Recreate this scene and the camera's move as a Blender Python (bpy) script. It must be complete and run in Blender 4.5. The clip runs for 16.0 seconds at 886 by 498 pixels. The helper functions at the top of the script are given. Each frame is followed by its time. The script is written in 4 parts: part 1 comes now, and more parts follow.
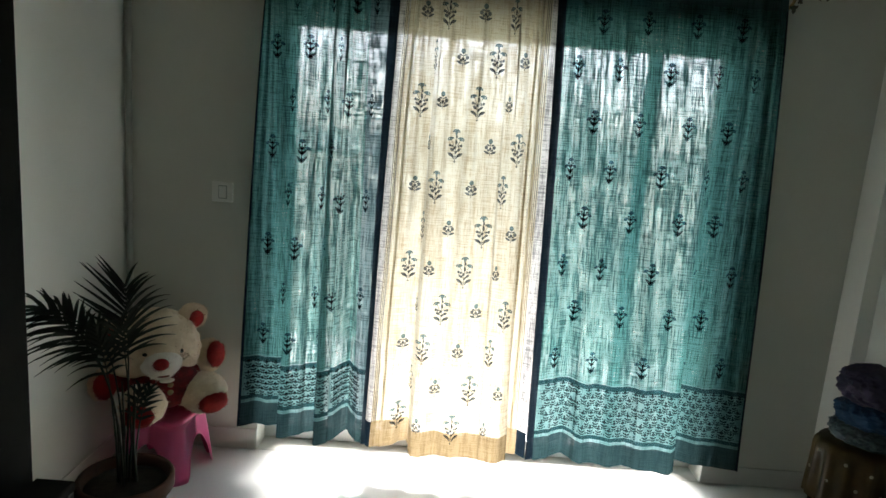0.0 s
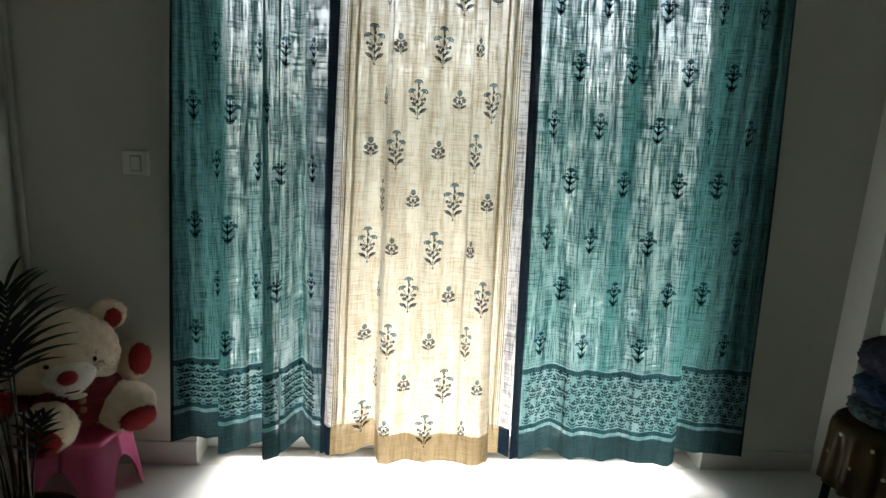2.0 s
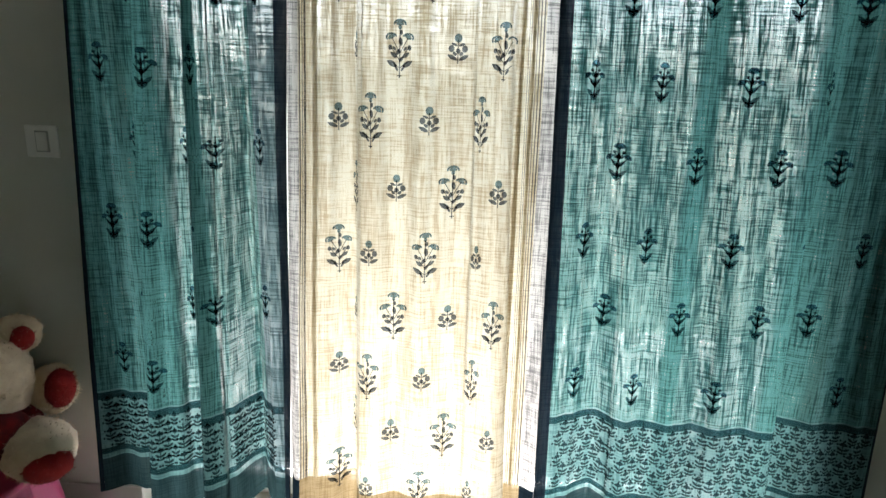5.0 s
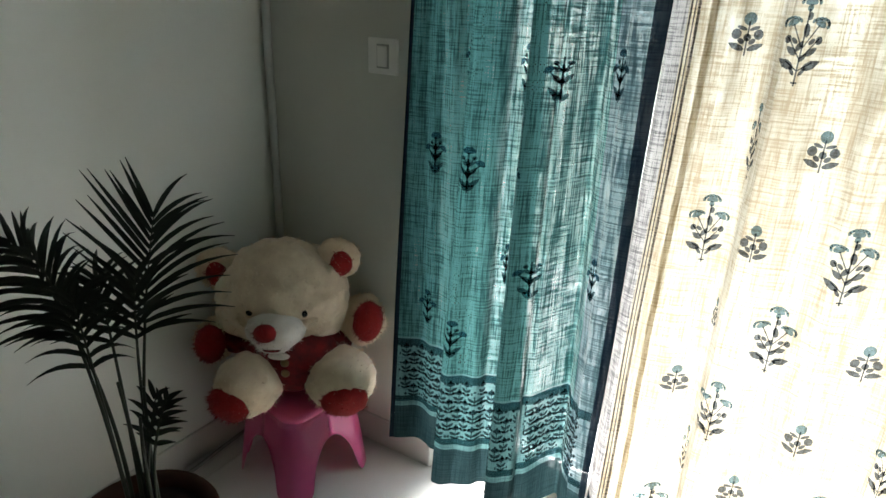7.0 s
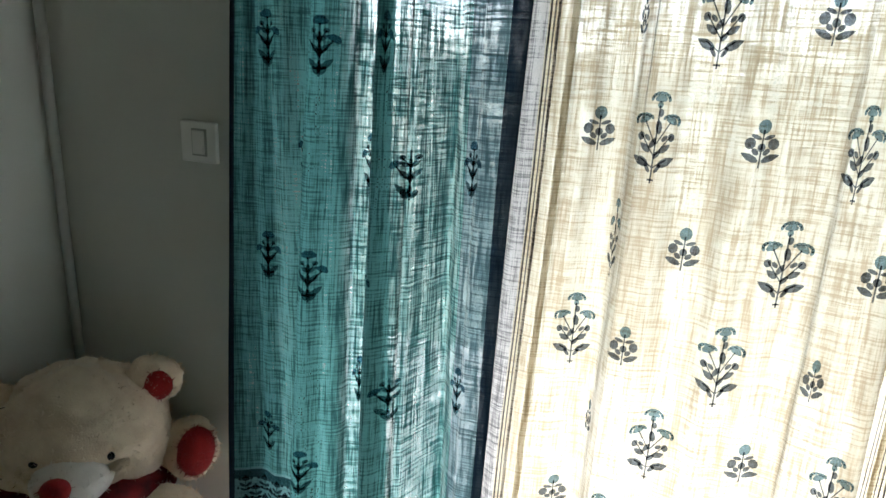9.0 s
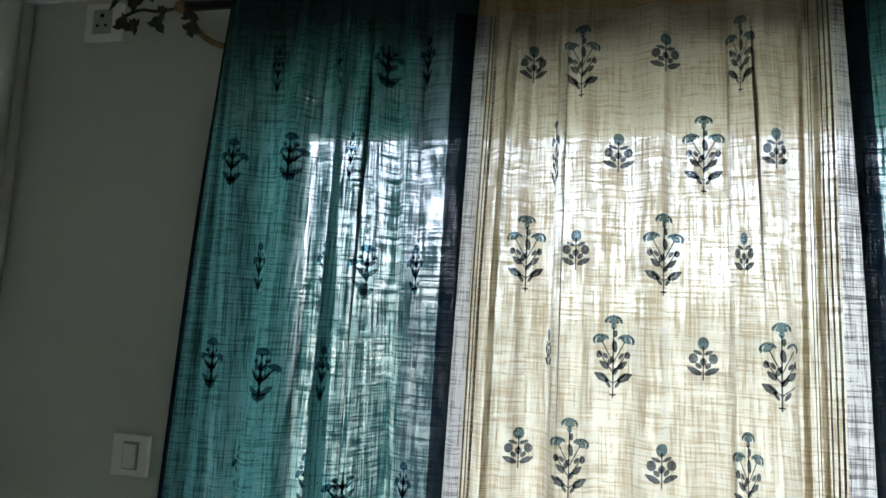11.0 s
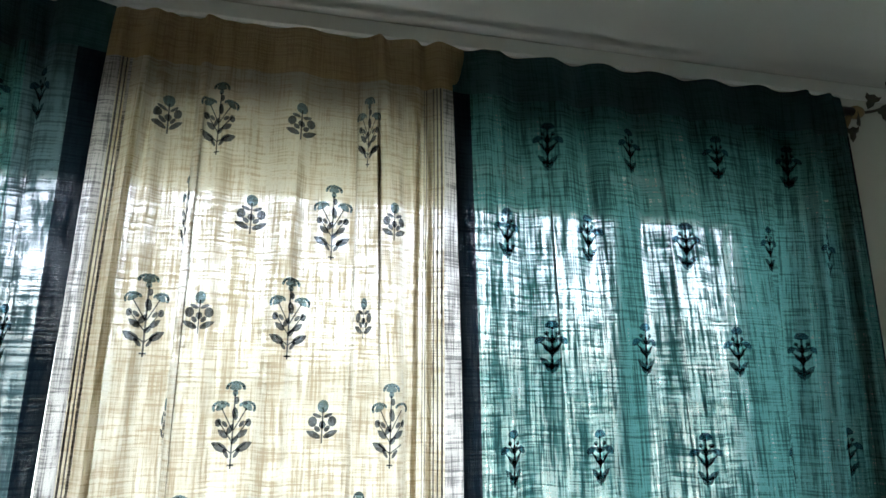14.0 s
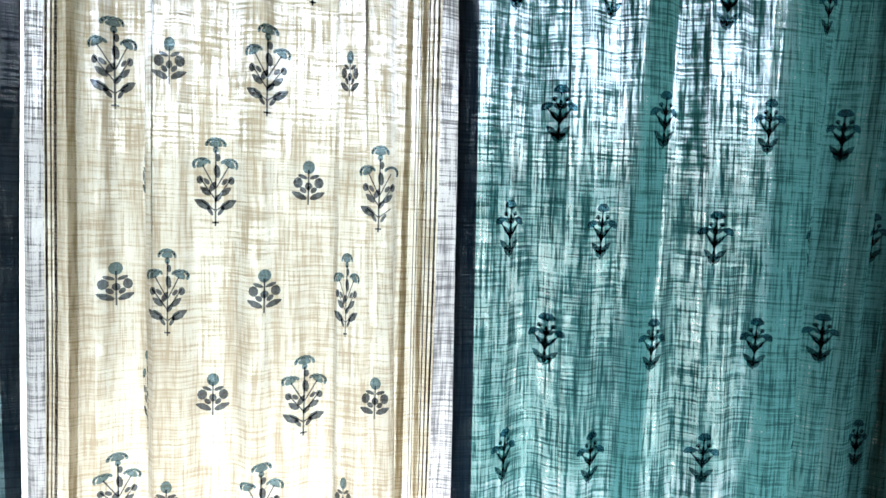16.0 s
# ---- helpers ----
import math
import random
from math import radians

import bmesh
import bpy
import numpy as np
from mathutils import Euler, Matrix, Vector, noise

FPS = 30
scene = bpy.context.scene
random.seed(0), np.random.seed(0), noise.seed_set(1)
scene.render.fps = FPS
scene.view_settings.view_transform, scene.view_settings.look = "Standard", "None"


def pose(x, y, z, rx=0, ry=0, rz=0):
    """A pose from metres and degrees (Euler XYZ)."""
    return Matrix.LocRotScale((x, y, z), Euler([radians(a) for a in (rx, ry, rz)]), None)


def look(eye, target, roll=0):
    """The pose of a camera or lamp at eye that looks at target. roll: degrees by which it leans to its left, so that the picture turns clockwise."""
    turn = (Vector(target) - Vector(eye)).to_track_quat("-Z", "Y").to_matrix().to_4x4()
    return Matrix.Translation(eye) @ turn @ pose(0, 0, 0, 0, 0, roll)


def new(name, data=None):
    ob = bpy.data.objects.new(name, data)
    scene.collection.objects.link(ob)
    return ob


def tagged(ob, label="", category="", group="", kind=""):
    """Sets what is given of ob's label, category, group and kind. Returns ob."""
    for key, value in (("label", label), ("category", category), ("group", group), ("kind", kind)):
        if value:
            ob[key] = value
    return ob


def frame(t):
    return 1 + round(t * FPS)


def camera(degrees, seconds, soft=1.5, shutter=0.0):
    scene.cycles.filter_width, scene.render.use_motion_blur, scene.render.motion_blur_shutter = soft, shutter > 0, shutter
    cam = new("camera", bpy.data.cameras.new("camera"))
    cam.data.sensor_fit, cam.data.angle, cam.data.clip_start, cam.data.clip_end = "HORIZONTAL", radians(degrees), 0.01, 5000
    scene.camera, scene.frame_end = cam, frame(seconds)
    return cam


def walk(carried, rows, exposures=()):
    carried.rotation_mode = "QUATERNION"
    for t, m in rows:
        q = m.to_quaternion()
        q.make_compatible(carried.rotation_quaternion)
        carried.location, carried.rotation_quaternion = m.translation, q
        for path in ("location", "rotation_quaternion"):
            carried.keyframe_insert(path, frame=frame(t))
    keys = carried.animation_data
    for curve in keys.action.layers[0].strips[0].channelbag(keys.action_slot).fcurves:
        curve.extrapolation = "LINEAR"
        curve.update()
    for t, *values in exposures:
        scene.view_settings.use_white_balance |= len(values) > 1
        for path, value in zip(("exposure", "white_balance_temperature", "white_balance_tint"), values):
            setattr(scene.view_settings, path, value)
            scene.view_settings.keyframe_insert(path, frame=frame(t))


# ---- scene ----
cam = camera(70.0, 16.0)
PATH = [
    (0, (-0.23, 0.258, 1.504), (-0.213, 2.226, 1.152), 4.5),
    (0.5, (-0.248, 0.333, 1.49), (-0.187, 2.299, 1.13), 4.4),
    (1, (-0.293, 0.451, 1.487), (-0.142, 2.411, 1.117), 2.7),
    (1.5, (-0.313, 0.553, 1.471), (-0.149, 2.496, 1.026), 1.9),
    (2, (-0.256, 0.666, 1.455), (-0.098, 2.609, 1.009), 3.2),
    (2.5, (-0.176, 0.758, 1.459), (-0.065, 2.7, 0.992), 4.2),
    (3, (-0.154, 0.861, 1.427), (-0.007, 2.801, 0.962), 4.0),
    (3.2, (-0.16, 0.923, 1.427), (0.021, 2.862, 0.971), 3.6),
    (5.3, (-0.009, 1.334, 1.414), (-0.164, 3.241, 0.83), 2.3),
    (5.5, (-0.023, 1.372, 1.418), (-0.268, 3.259, 0.803), 2.7),
    (6, (-0.083, 1.489, 1.396), (-0.602, 3.31, 0.751), 1.8),
    (6.5, (-0.138, 1.59, 1.363), (-0.882, 3.297, 0.634), 1.7),
    (7, (-0.169, 1.693, 1.338), (-1.151, 3.267, 0.593), 2.2),
    (7.5, (-0.229, 1.771, 1.294), (-1.23, 3.244, 0.383), 2.3),
    (8, (-0.29, 1.828, 1.314), (-1.155, 3.418, 0.465), 0.5),
    (8.5, (-0.284, 1.849, 1.338), (-1.009, 3.583, 0.654), 1.8),
    (9, (-0.264, 1.863, 1.382), (-0.84, 3.693, 0.818), 3.3),
    (9.5, (-0.245, 1.86, 1.42), (-0.775, 3.746, 1.017), 1.7),
    (10, (-0.239, 1.825, 1.477), (-0.724, 3.759, 1.32), 2.0),
    (10.2, (-0.237, 1.815, 1.492), (-0.722, 3.755, 1.423), 2.0),
    (12.3, (-0.222, 1.75, 1.546), (-0.434, 3.699, 1.941), 3.6),
    (12.5, (-0.203, 1.753, 1.554), (-0.344, 3.711, 1.936), 3.5),
    (13, (-0.155, 1.771, 1.56), (-0.078, 3.734, 1.931), 2.6),
    (13.5, (-0.122, 1.778, 1.559), (0.12, 3.725, 1.947), 1.9),
    (14, (-0.084, 1.789, 1.559), (0.33, 3.71, 1.934), 1.1),
    (14.5, (-0.056, 1.797, 1.543), (0.465, 3.696, 1.893), 0.5),
    (15, (-0.009, 1.811, 1.538), (0.443, 3.752, 1.699), 0.1),
    (15.5, (0.042, 1.835, 1.535), (0.42, 3.798, 1.467), 1.4),
    (16, (0.008, 1.861, 1.496), (0.329, 3.82, 1.257), 2.7),
]
EXPOSURES = [(t, e, k, 10) for t, e, k in ((0.0, 3.26, 6500), (1.0, 2.96, 6500), (2.0, 2.82, 6550), (2.5, 3.06, 6500), (3.2, 2.88, 6500), (5.5, 3.02, 6500), (6.5, 3.16, 6550), (7.2, 3.46, 6350), (8.5, 3.42, 6250), (9.5, 3.16, 6050), (10.2, 3.12, 6000), (12.5, 3.60, 6100), (14.2, 3.54, 6150), (15.2, 3.30, 5950), (16.0, 3.38, 5900))]
walk(cam, [(t, look(eye, target, roll)) for t, eye, target, roll in PATH], EXPOSURES)

# ---- world, sun ----
SUN_ELEV, SUN_SIDE = 50.0, -6.0
world = bpy.data.worlds.new("world")
scene.world = world
world.use_nodes = True
wn = world.node_tree.nodes
sky = wn.new("ShaderNodeTexSky")
sky.sky_type = "NISHITA"
sky.sun_disc = False
sky.sun_elevation = radians(SUN_ELEV)
sky.sun_rotation = radians(SUN_SIDE)
sky.air_density, sky.dust_density, sky.altitude = 0.8, 1.0, 500
haze = wn.new("ShaderNodeHueSaturation")
haze.inputs["Saturation"].default_value = 0.4
world.node_tree.links.new(sky.outputs[0], haze.inputs["Color"])
world.node_tree.links.new(haze.outputs[0], wn["Background"].inputs[0])
wn["Background"].inputs[1].default_value = 0.15
sun_data = bpy.data.lights.new("sun", "SUN")
sun_data.energy, sun_data.angle, sun_data.color = 4.2, radians(40), (1.0, 0.97, 0.92)
sun = new("sun", sun_data)
a, b = radians(SUN_ELEV), radians(SUN_SIDE)
sun.matrix_world = look((0, 0, 0), (-math.sin(b) * math.cos(a), -math.cos(b) * math.cos(a), -math.sin(a)))
sun.location = (0, 9, 6)


# ---- materials ----
def mat(name):
    m = bpy.data.materials.new(name)
    m.use_nodes = True
    nt = m.node_tree
    return m, nt, nt.nodes["Principled BSDF"]


def node(nt, kind, **inputs):
    n = nt.nodes.new(kind)
    for k, v in inputs.items():
        n.inputs[k.replace("_", " ")].default_value = v
    return n


def ramp(nt, fac, stops):
    r = nt.nodes.new("ShaderNodeValToRGB")
    while len(r.color_ramp.elements) < len(stops):
        r.color_ramp.elements.new(0.5)
    for e, (p, c) in zip(r.color_ramp.elements, stops):
        e.position, e.color = p, (*c, 1)
    nt.links.new(fac, r.inputs[0])
    return r.outputs[0]


def noise_tex(nt, scale, detail=3.0, stretch=None, coord="Object", rough=0.55):
    t = node(nt, "ShaderNodeTexCoord")
    out = t.outputs[coord]
    if stretch:
        mp = node(nt, "ShaderNodeMapping", Scale=stretch)
        nt.links.new(out, mp.inputs[0])
        out = mp.outputs[0]
    n = node(nt, "ShaderNodeTexNoise", Scale=scale, Detail=detail, Roughness=rough)
    nt.links.new(out, n.inputs["Vector"])
    return n.outputs["Fac"]


def plain(name, c1, c2, scale, rough=0.6, metallic=0.0, bump=0.0, bump_scale=60.0, stretch=None, rough2=None, **more):
    """A surface of two close colours, mottled, with fine relief."""
    m, nt, p = mat(name)
    f = noise_tex(nt, scale, 4.0, stretch)
    nt.links.new(ramp(nt, f, [(0.3, c1), (0.7, c2)]), p.inputs["Base Color"])
    p.inputs["Roughness"].default_value, p.inputs["Metallic"].default_value = rough, metallic
    if rough2 is not None:
        mr = node(nt, "ShaderNodeMapRange", To_Min=rough, To_Max=rough2)
        nt.links.new(noise_tex(nt, scale * 2.3, 5.0), mr.inputs[0])
        nt.links.new(mr.outputs[0], p.inputs["Roughness"])
    if bump:
        bn = node(nt, "ShaderNodeBump", Strength=bump, Distance=0.004)
        nt.links.new(noise_tex(nt, bump_scale, 5.0), bn.inputs["Height"])
        nt.links.new(bn.outputs[0], p.inputs["Normal"])
    for k, v in more.items():
        p.inputs[k.replace("_", " ")].default_value = v
    return m


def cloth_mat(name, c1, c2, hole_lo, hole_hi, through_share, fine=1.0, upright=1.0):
    """Slub cotton: uneven threads both ways, with gaps that let the daylight pass, and fold shading painted in as
    upright bands.
    """
    m, nt, p = mat(name)
    L = nt.links.new
    warp = noise_tex(nt, 1.0, 3.0, (230 * fine, 12 / upright, 1), "UV", 0.6)
    weft = noise_tex(nt, 1.0, 3.0, (11, 240 * fine, 1), "UV", 0.6)
    # broad upright bands, painted darker in place of the folds' own shading
    fold_bands = noise_tex(nt, 1.0, 3.0, (34, 2.2, 1), "UV")
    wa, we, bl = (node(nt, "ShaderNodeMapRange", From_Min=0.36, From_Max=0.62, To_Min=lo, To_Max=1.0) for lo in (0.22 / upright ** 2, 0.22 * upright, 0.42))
    L(warp, wa.inputs[0])
    L(weft, we.inputs[0])
    L(fold_bands, bl.inputs[0])
    mn = node(nt, "ShaderNodeMath")
    mn.operation = "MULTIPLY"
    L(wa.outputs[0], mn.inputs[0])
    L(we.outputs[0], mn.inputs[1])
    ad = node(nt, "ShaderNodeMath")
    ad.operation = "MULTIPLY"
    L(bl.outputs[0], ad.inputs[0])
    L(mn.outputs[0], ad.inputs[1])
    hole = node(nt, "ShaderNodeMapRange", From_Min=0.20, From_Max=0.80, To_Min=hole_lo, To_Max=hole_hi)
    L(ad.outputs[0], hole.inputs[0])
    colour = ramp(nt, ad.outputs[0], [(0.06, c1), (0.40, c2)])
    dif = node(nt, "ShaderNodeBsdfDiffuse")
    tra = node(nt, "ShaderNodeBsdfTranslucent")
    L(colour, dif.inputs[0])
    L(colour, tra.inputs[0])
    body = node(nt, "ShaderNodeMixShader", Fac=through_share)
    L(dif.outputs[0], body.inputs[1])
    L(tra.outputs[0], body.inputs[2])
    gap = node(nt, "ShaderNodeBsdfTransparent")
    mix = node(nt, "ShaderNodeMixShader")
    L(hole.outputs[0], mix.inputs[0])
    L(body.outputs[0], mix.inputs[1])
    L(gap.outputs[0], mix.inputs[2])
    bn = node(nt, "ShaderNodeBump", Strength=0.5, Distance=0.002)
    L(mn.outputs[0], bn.inputs["Height"])
    L(bn.outputs[0], dif.inputs["Normal"])
    L(bn.outputs[0], tra.inputs["Normal"])
    L(mix.outputs[0], nt.nodes["Material Output"].inputs[0])
    nt.nodes.remove(p)
    return m


def ink_mat(name, dye, body, share):
    """Block-printing ink: a thin dyed film over the cloth, uneven where the weave drank it."""
    m, nt, p = mat(name)
    L = nt.links.new
    film = node(nt, "ShaderNodeBsdfTransparent")
    patch = noise_tex(nt, 1.0, 3.0, (170, 150, 1), "UV", 0.6)
    L(ramp(nt, patch, [(0.30, tuple(c * 0.75 for c in dye)), (0.62, dye), (0.75, tuple(min(1.0, c * 1.7) for c in dye))]), film.inputs[0])
    dif = node(nt, "ShaderNodeBsdfDiffuse", Color=(*body, 1))
    mix = node(nt, "ShaderNodeMixShader", Fac=share)
    L(film.outputs[0], mix.inputs[1])
    L(dif.outputs[0], mix.inputs[2])
    L(mix.outputs[0], nt.nodes["Material Output"].inputs[0])
    nt.nodes.remove(p)
    return m


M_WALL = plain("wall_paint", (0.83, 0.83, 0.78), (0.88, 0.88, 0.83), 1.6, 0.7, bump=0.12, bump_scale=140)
# window wall: greige, its colour darkened partly in place of the shade on it
M_WALL_SHADED = plain("shaded_greige_paint", (0.63, 0.63, 0.57), (0.69, 0.69, 0.63), 1.4, 0.7, bump=0.12, bump_scale=140)
# off-white ceiling, greyed in colour to stand in for its weaker light
M_CEIL_DIMMED = plain("dimmed_ceiling_paint", (0.52, 0.52, 0.49), (0.58, 0.58, 0.55), 1.2, 0.85, bump=0.1, bump_scale=120)
M_WHITE = plain("white_trim", (0.78, 0.78, 0.76), (0.84, 0.84, 0.82), 3.0, 0.5)
M_BASE = plain("skirting_tile", (0.58, 0.57, 0.54), (0.68, 0.67, 0.63), 4.0, 0.3)
M_TILE = plain("vitrified_tile", (0.76, 0.76, 0.73), (0.83, 0.83, 0.80), 2.2, 0.10, rough2=0.2)
M_GROUT = plain("grout", (0.30, 0.29, 0.27), (0.40, 0.39, 0.36), 30, 0.9)
M_FRAME = plain("white_aluminium", (0.74, 0.75, 0.75), (0.80, 0.81, 0.81), 5.0, 0.35)
M_STONE = plain("sill_stone", (0.50, 0.49, 0.46), (0.62, 0.61, 0.57), 9.0, 0.4, bump=0.1)
M_DARK = plain("dark_wood", (0.006, 0.005, 0.0045), (0.013, 0.011, 0.009), 12.0, 0.7, stretch=(1, 1, 0.15), Specular_IOR_Level=0.15)
M_BLACK = plain("black_laminate", (0.006, 0.006, 0.006), (0.009, 0.009, 0.009), 20.0, 0.8, Specular_IOR_Level=0.1)
M_PLATE = plain("switch_plastic", (0.88, 0.87, 0.83), (0.90, 0.89, 0.86), 8.0, 0.35)
M_PLATE_GREY = plain("switch_frame", (0.40, 0.40, 0.38), (0.45, 0.45, 0.43), 8.0, 0.4)
M_CONDUIT = plain("conduit_plastic", (0.48, 0.48, 0.44), (0.56, 0.56, 0.52), 6.0, 0.5)
M_CABLE = plain("grey_cable", (0.30, 0.29, 0.27), (0.38, 0.37, 0.35), 9.0, 0.6)
M_ROD = plain("bronze_rod", (0.025, 0.018, 0.014), (0.05, 0.036, 0.026), 30.0, 0.4, metallic=0.7)
M_IVY = plain("antique_metal_leaf", (0.03, 0.027, 0.02), (0.09, 0.075, 0.05), 40.0, 0.5, metallic=0.5)
M_GOLD = plain("aged_brass", (0.22, 0.15, 0.07), (0.34, 0.24, 0.12), 30.0, 0.4, metallic=0.8)
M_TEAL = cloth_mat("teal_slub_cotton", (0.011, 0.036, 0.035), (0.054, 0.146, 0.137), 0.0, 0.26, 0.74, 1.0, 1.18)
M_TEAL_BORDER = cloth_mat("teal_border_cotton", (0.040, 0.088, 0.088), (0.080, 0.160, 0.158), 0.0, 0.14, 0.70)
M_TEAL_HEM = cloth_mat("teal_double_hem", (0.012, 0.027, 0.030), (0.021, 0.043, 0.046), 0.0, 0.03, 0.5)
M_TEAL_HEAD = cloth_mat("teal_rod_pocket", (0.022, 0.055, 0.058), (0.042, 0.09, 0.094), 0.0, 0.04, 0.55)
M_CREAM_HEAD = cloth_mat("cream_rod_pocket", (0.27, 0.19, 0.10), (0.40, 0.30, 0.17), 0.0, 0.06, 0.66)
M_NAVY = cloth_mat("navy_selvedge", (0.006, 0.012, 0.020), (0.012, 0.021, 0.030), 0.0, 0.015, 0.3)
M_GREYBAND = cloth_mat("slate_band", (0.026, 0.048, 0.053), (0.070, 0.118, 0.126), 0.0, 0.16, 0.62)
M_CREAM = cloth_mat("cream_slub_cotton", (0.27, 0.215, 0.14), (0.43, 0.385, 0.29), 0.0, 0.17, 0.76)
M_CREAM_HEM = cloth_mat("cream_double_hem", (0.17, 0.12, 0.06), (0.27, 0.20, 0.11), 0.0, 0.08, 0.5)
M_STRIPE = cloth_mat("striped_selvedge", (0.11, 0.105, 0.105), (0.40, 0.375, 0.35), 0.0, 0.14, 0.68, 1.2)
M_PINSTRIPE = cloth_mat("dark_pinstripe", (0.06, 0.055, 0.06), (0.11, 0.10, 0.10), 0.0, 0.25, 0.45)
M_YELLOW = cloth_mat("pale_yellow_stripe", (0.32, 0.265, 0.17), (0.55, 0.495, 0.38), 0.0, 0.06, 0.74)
M_INK_BLUE = ink_mat("slate_blue_ink", (0.21, 0.245, 0.30), (0.03, 0.045, 0.06), 0.16)
M_INK_BLOOM = ink_mat("blue_bloom_ink", (0.26, 0.39, 0.48), (0.07, 0.14, 0.18), 0.15)
M_INK_TEAL = ink_mat("dark_green_ink", (0.20, 0.33, 0.37), (0.008, 0.03, 0.034), 0.25)
M_INK_BUD = ink_mat("blue_green_bud_ink", (0.15, 0.32, 0.42), (0.008, 0.04, 0.055), 0.2)
M_INK_BORDER = ink_mat("border_ink", (0.15, 0.22, 0.25), (0.010, 0.028, 0.034), 0.3)
M_FUR = plain("cream_plush", (0.74, 0.57, 0.40), (0.86, 0.70, 0.51), 30.0, 0.95, bump=0.6, bump_scale=260, Sheen_Weight=0.4)
M_MUZZLE = plain("pale_plush", (0.72, 0.64, 0.56), (0.84, 0.77, 0.69), 30.0, 0.95, bump=0.5, bump_scale=260, Sheen_Weight=0.4)
M_RED = plain("red_plush", (0.23, 0.007, 0.006), (0.36, 0.014, 0.011), 30.0, 0.95, bump=0.8, bump_scale=240, Sheen_Weight=0.05)
M_SHIRT = plain("red_plaid_cotton", (0.08, 0.004, 0.006), (0.26, 0.010, 0.011), 38.0, 0.85, bump=0.3, bump_scale=200)
M_EYE = plain("black_bead", (0.006, 0.005, 0.005), (0.010, 0.009, 0.008), 10.0, 0.12)
M_PINK = plain("pink_plastic", (0.70, 0.12, 0.30), (0.78, 0.16, 0.36), 4.0, 0.28, Subsurface_Weight=0.1)
M_TERRA = plain("terracotta", (0.05, 0.018, 0.010), (0.09, 0.034, 0.018), 14.0, 0.8, bump=0.3, bump_scale=90)
M_SOIL = plain("dark_soil", (0.012, 0.009, 0.007), (0.030, 0.022, 0.016), 45.0, 0.95, bump=1.0, bump_scale=120)
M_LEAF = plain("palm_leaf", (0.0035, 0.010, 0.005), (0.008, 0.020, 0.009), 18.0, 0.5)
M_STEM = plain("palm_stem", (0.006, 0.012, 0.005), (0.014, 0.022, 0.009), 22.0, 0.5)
M_BROWN = plain("brown_satin", (0.075, 0.042, 0.010), (0.15, 0.085, 0.020), 16.0, 0.38, bump=0.3, bump_scale=40)
M_SEQUIN = plain("pale_sequin", (0.55, 0.48, 0.36), (0.65, 0.58, 0.45), 16.0, 0.3)
M_PURPLE = plain("purple_cloth", (0.018, 0.011, 0.038), (0.042, 0.027, 0.082), 20.0, 0.6, bump=0.8, bump_scale=50)
M_BLUE = plain("blue_cloth", (0.003, 0.026, 0.08), (0.009, 0.062, 0.165), 18.0, 0.6, bump=0.7, bump_scale=50)
M_FLORAL = plain("grey_floral_cloth", (0.012, 0.025, 0.035), (0.14, 0.17, 0.19), 42.0, 0.35, bump=0.4, bump_scale=60)
M_GROUND = plain("far_ground", (0.13, 0.155, 0.13), (0.29, 0.31, 0.27), 0.012, 0.95)
M_BALCONY = plain("balcony_tile", (0.19, 0.19, 0.185), (0.24, 0.24, 0.235), 5.0, 0.6)

M_GLASS, _nt, _p = mat("window_glass")
_g, _t = node(_nt, "ShaderNodeBsdfGlossy", Roughness=0.02), node(_nt, "ShaderNodeBsdfTransparent")
_f, _m = node(_nt, "ShaderNodeFresnel", IOR=1.3), node(_nt, "ShaderNodeMixShader")
_nt.links.new(_f.outputs[0], _m.inputs[0])
_nt.links.new(_t.outputs[0], _m.inputs[1])
_nt.links.new(_g.outputs[0], _m.inputs[2])
_nt.links.new(_m.outputs[0], _nt.nodes["Material Output"].inputs[0])


# ---- mesh helpers ----
def mesh_of(bm, name, materials, smooth=False):
    me = bpy.data.meshes.new(name)
    bm.to_mesh(me)
    bm.free()
    for m in materials if isinstance(materials, (list, tuple)) else [materials]:
        me.materials.append(m)
    if smooth:
        me.shade_smooth()
    return me


def part(name, bm, material, parent=None, label="", smooth=False):
    ob = new(name, mesh_of(bm, name, material, smooth))
    if parent:
        ob.parent = parent
    return tagged(ob, label)


def thing(name, x, y, z, label, category, group="", kind="", rz=0):
    ob = new(name)
    ob.empty_display_size = 0.05
    ob.matrix_basis = pose(x, y, z, 0, 0, rz)
    return tagged(ob, label, category, group, kind)


def box(x0, x1, y0, y1, z0, z1, bevel=0.0, bm=None, seg=1):
    bm = bm or bmesh.new()
    r = bmesh.ops.create_cube(bm, size=1.0, matrix=Matrix.Translation(((x0 + x1) / 2, (y0 + y1) / 2, (z0 + z1) / 2)) @ Matrix.Diagonal((x1 - x0, y1 - y0, z1 - z0, 1)))
    if bevel:
        edges = list({e for v in r["verts"] for e in v.link_edges})
        bmesh.ops.bevel(bm, geom=edges, offset=bevel, segments=seg, profile=0.5, affect="EDGES")
    return bm


def lathe(profile, n=32, bm=None, m=None):
    bm = bm or bmesh.new()
    m = m or Matrix()
    rings = [[bm.verts.new(m @ Vector((r * math.cos(2 * math.pi * k / n), r * math.sin(2 * math.pi * k / n), z))) for k in range(n)] for r, z in profile]
    for a, b in zip(rings, rings[1:]):
        for k in range(n):
            bm.faces.new((a[k], a[(k + 1) % n], b[(k + 1) % n], b[k]))
    bm.faces.new(rings[0][::-1])
    bm.faces.new(rings[-1])
    return bm


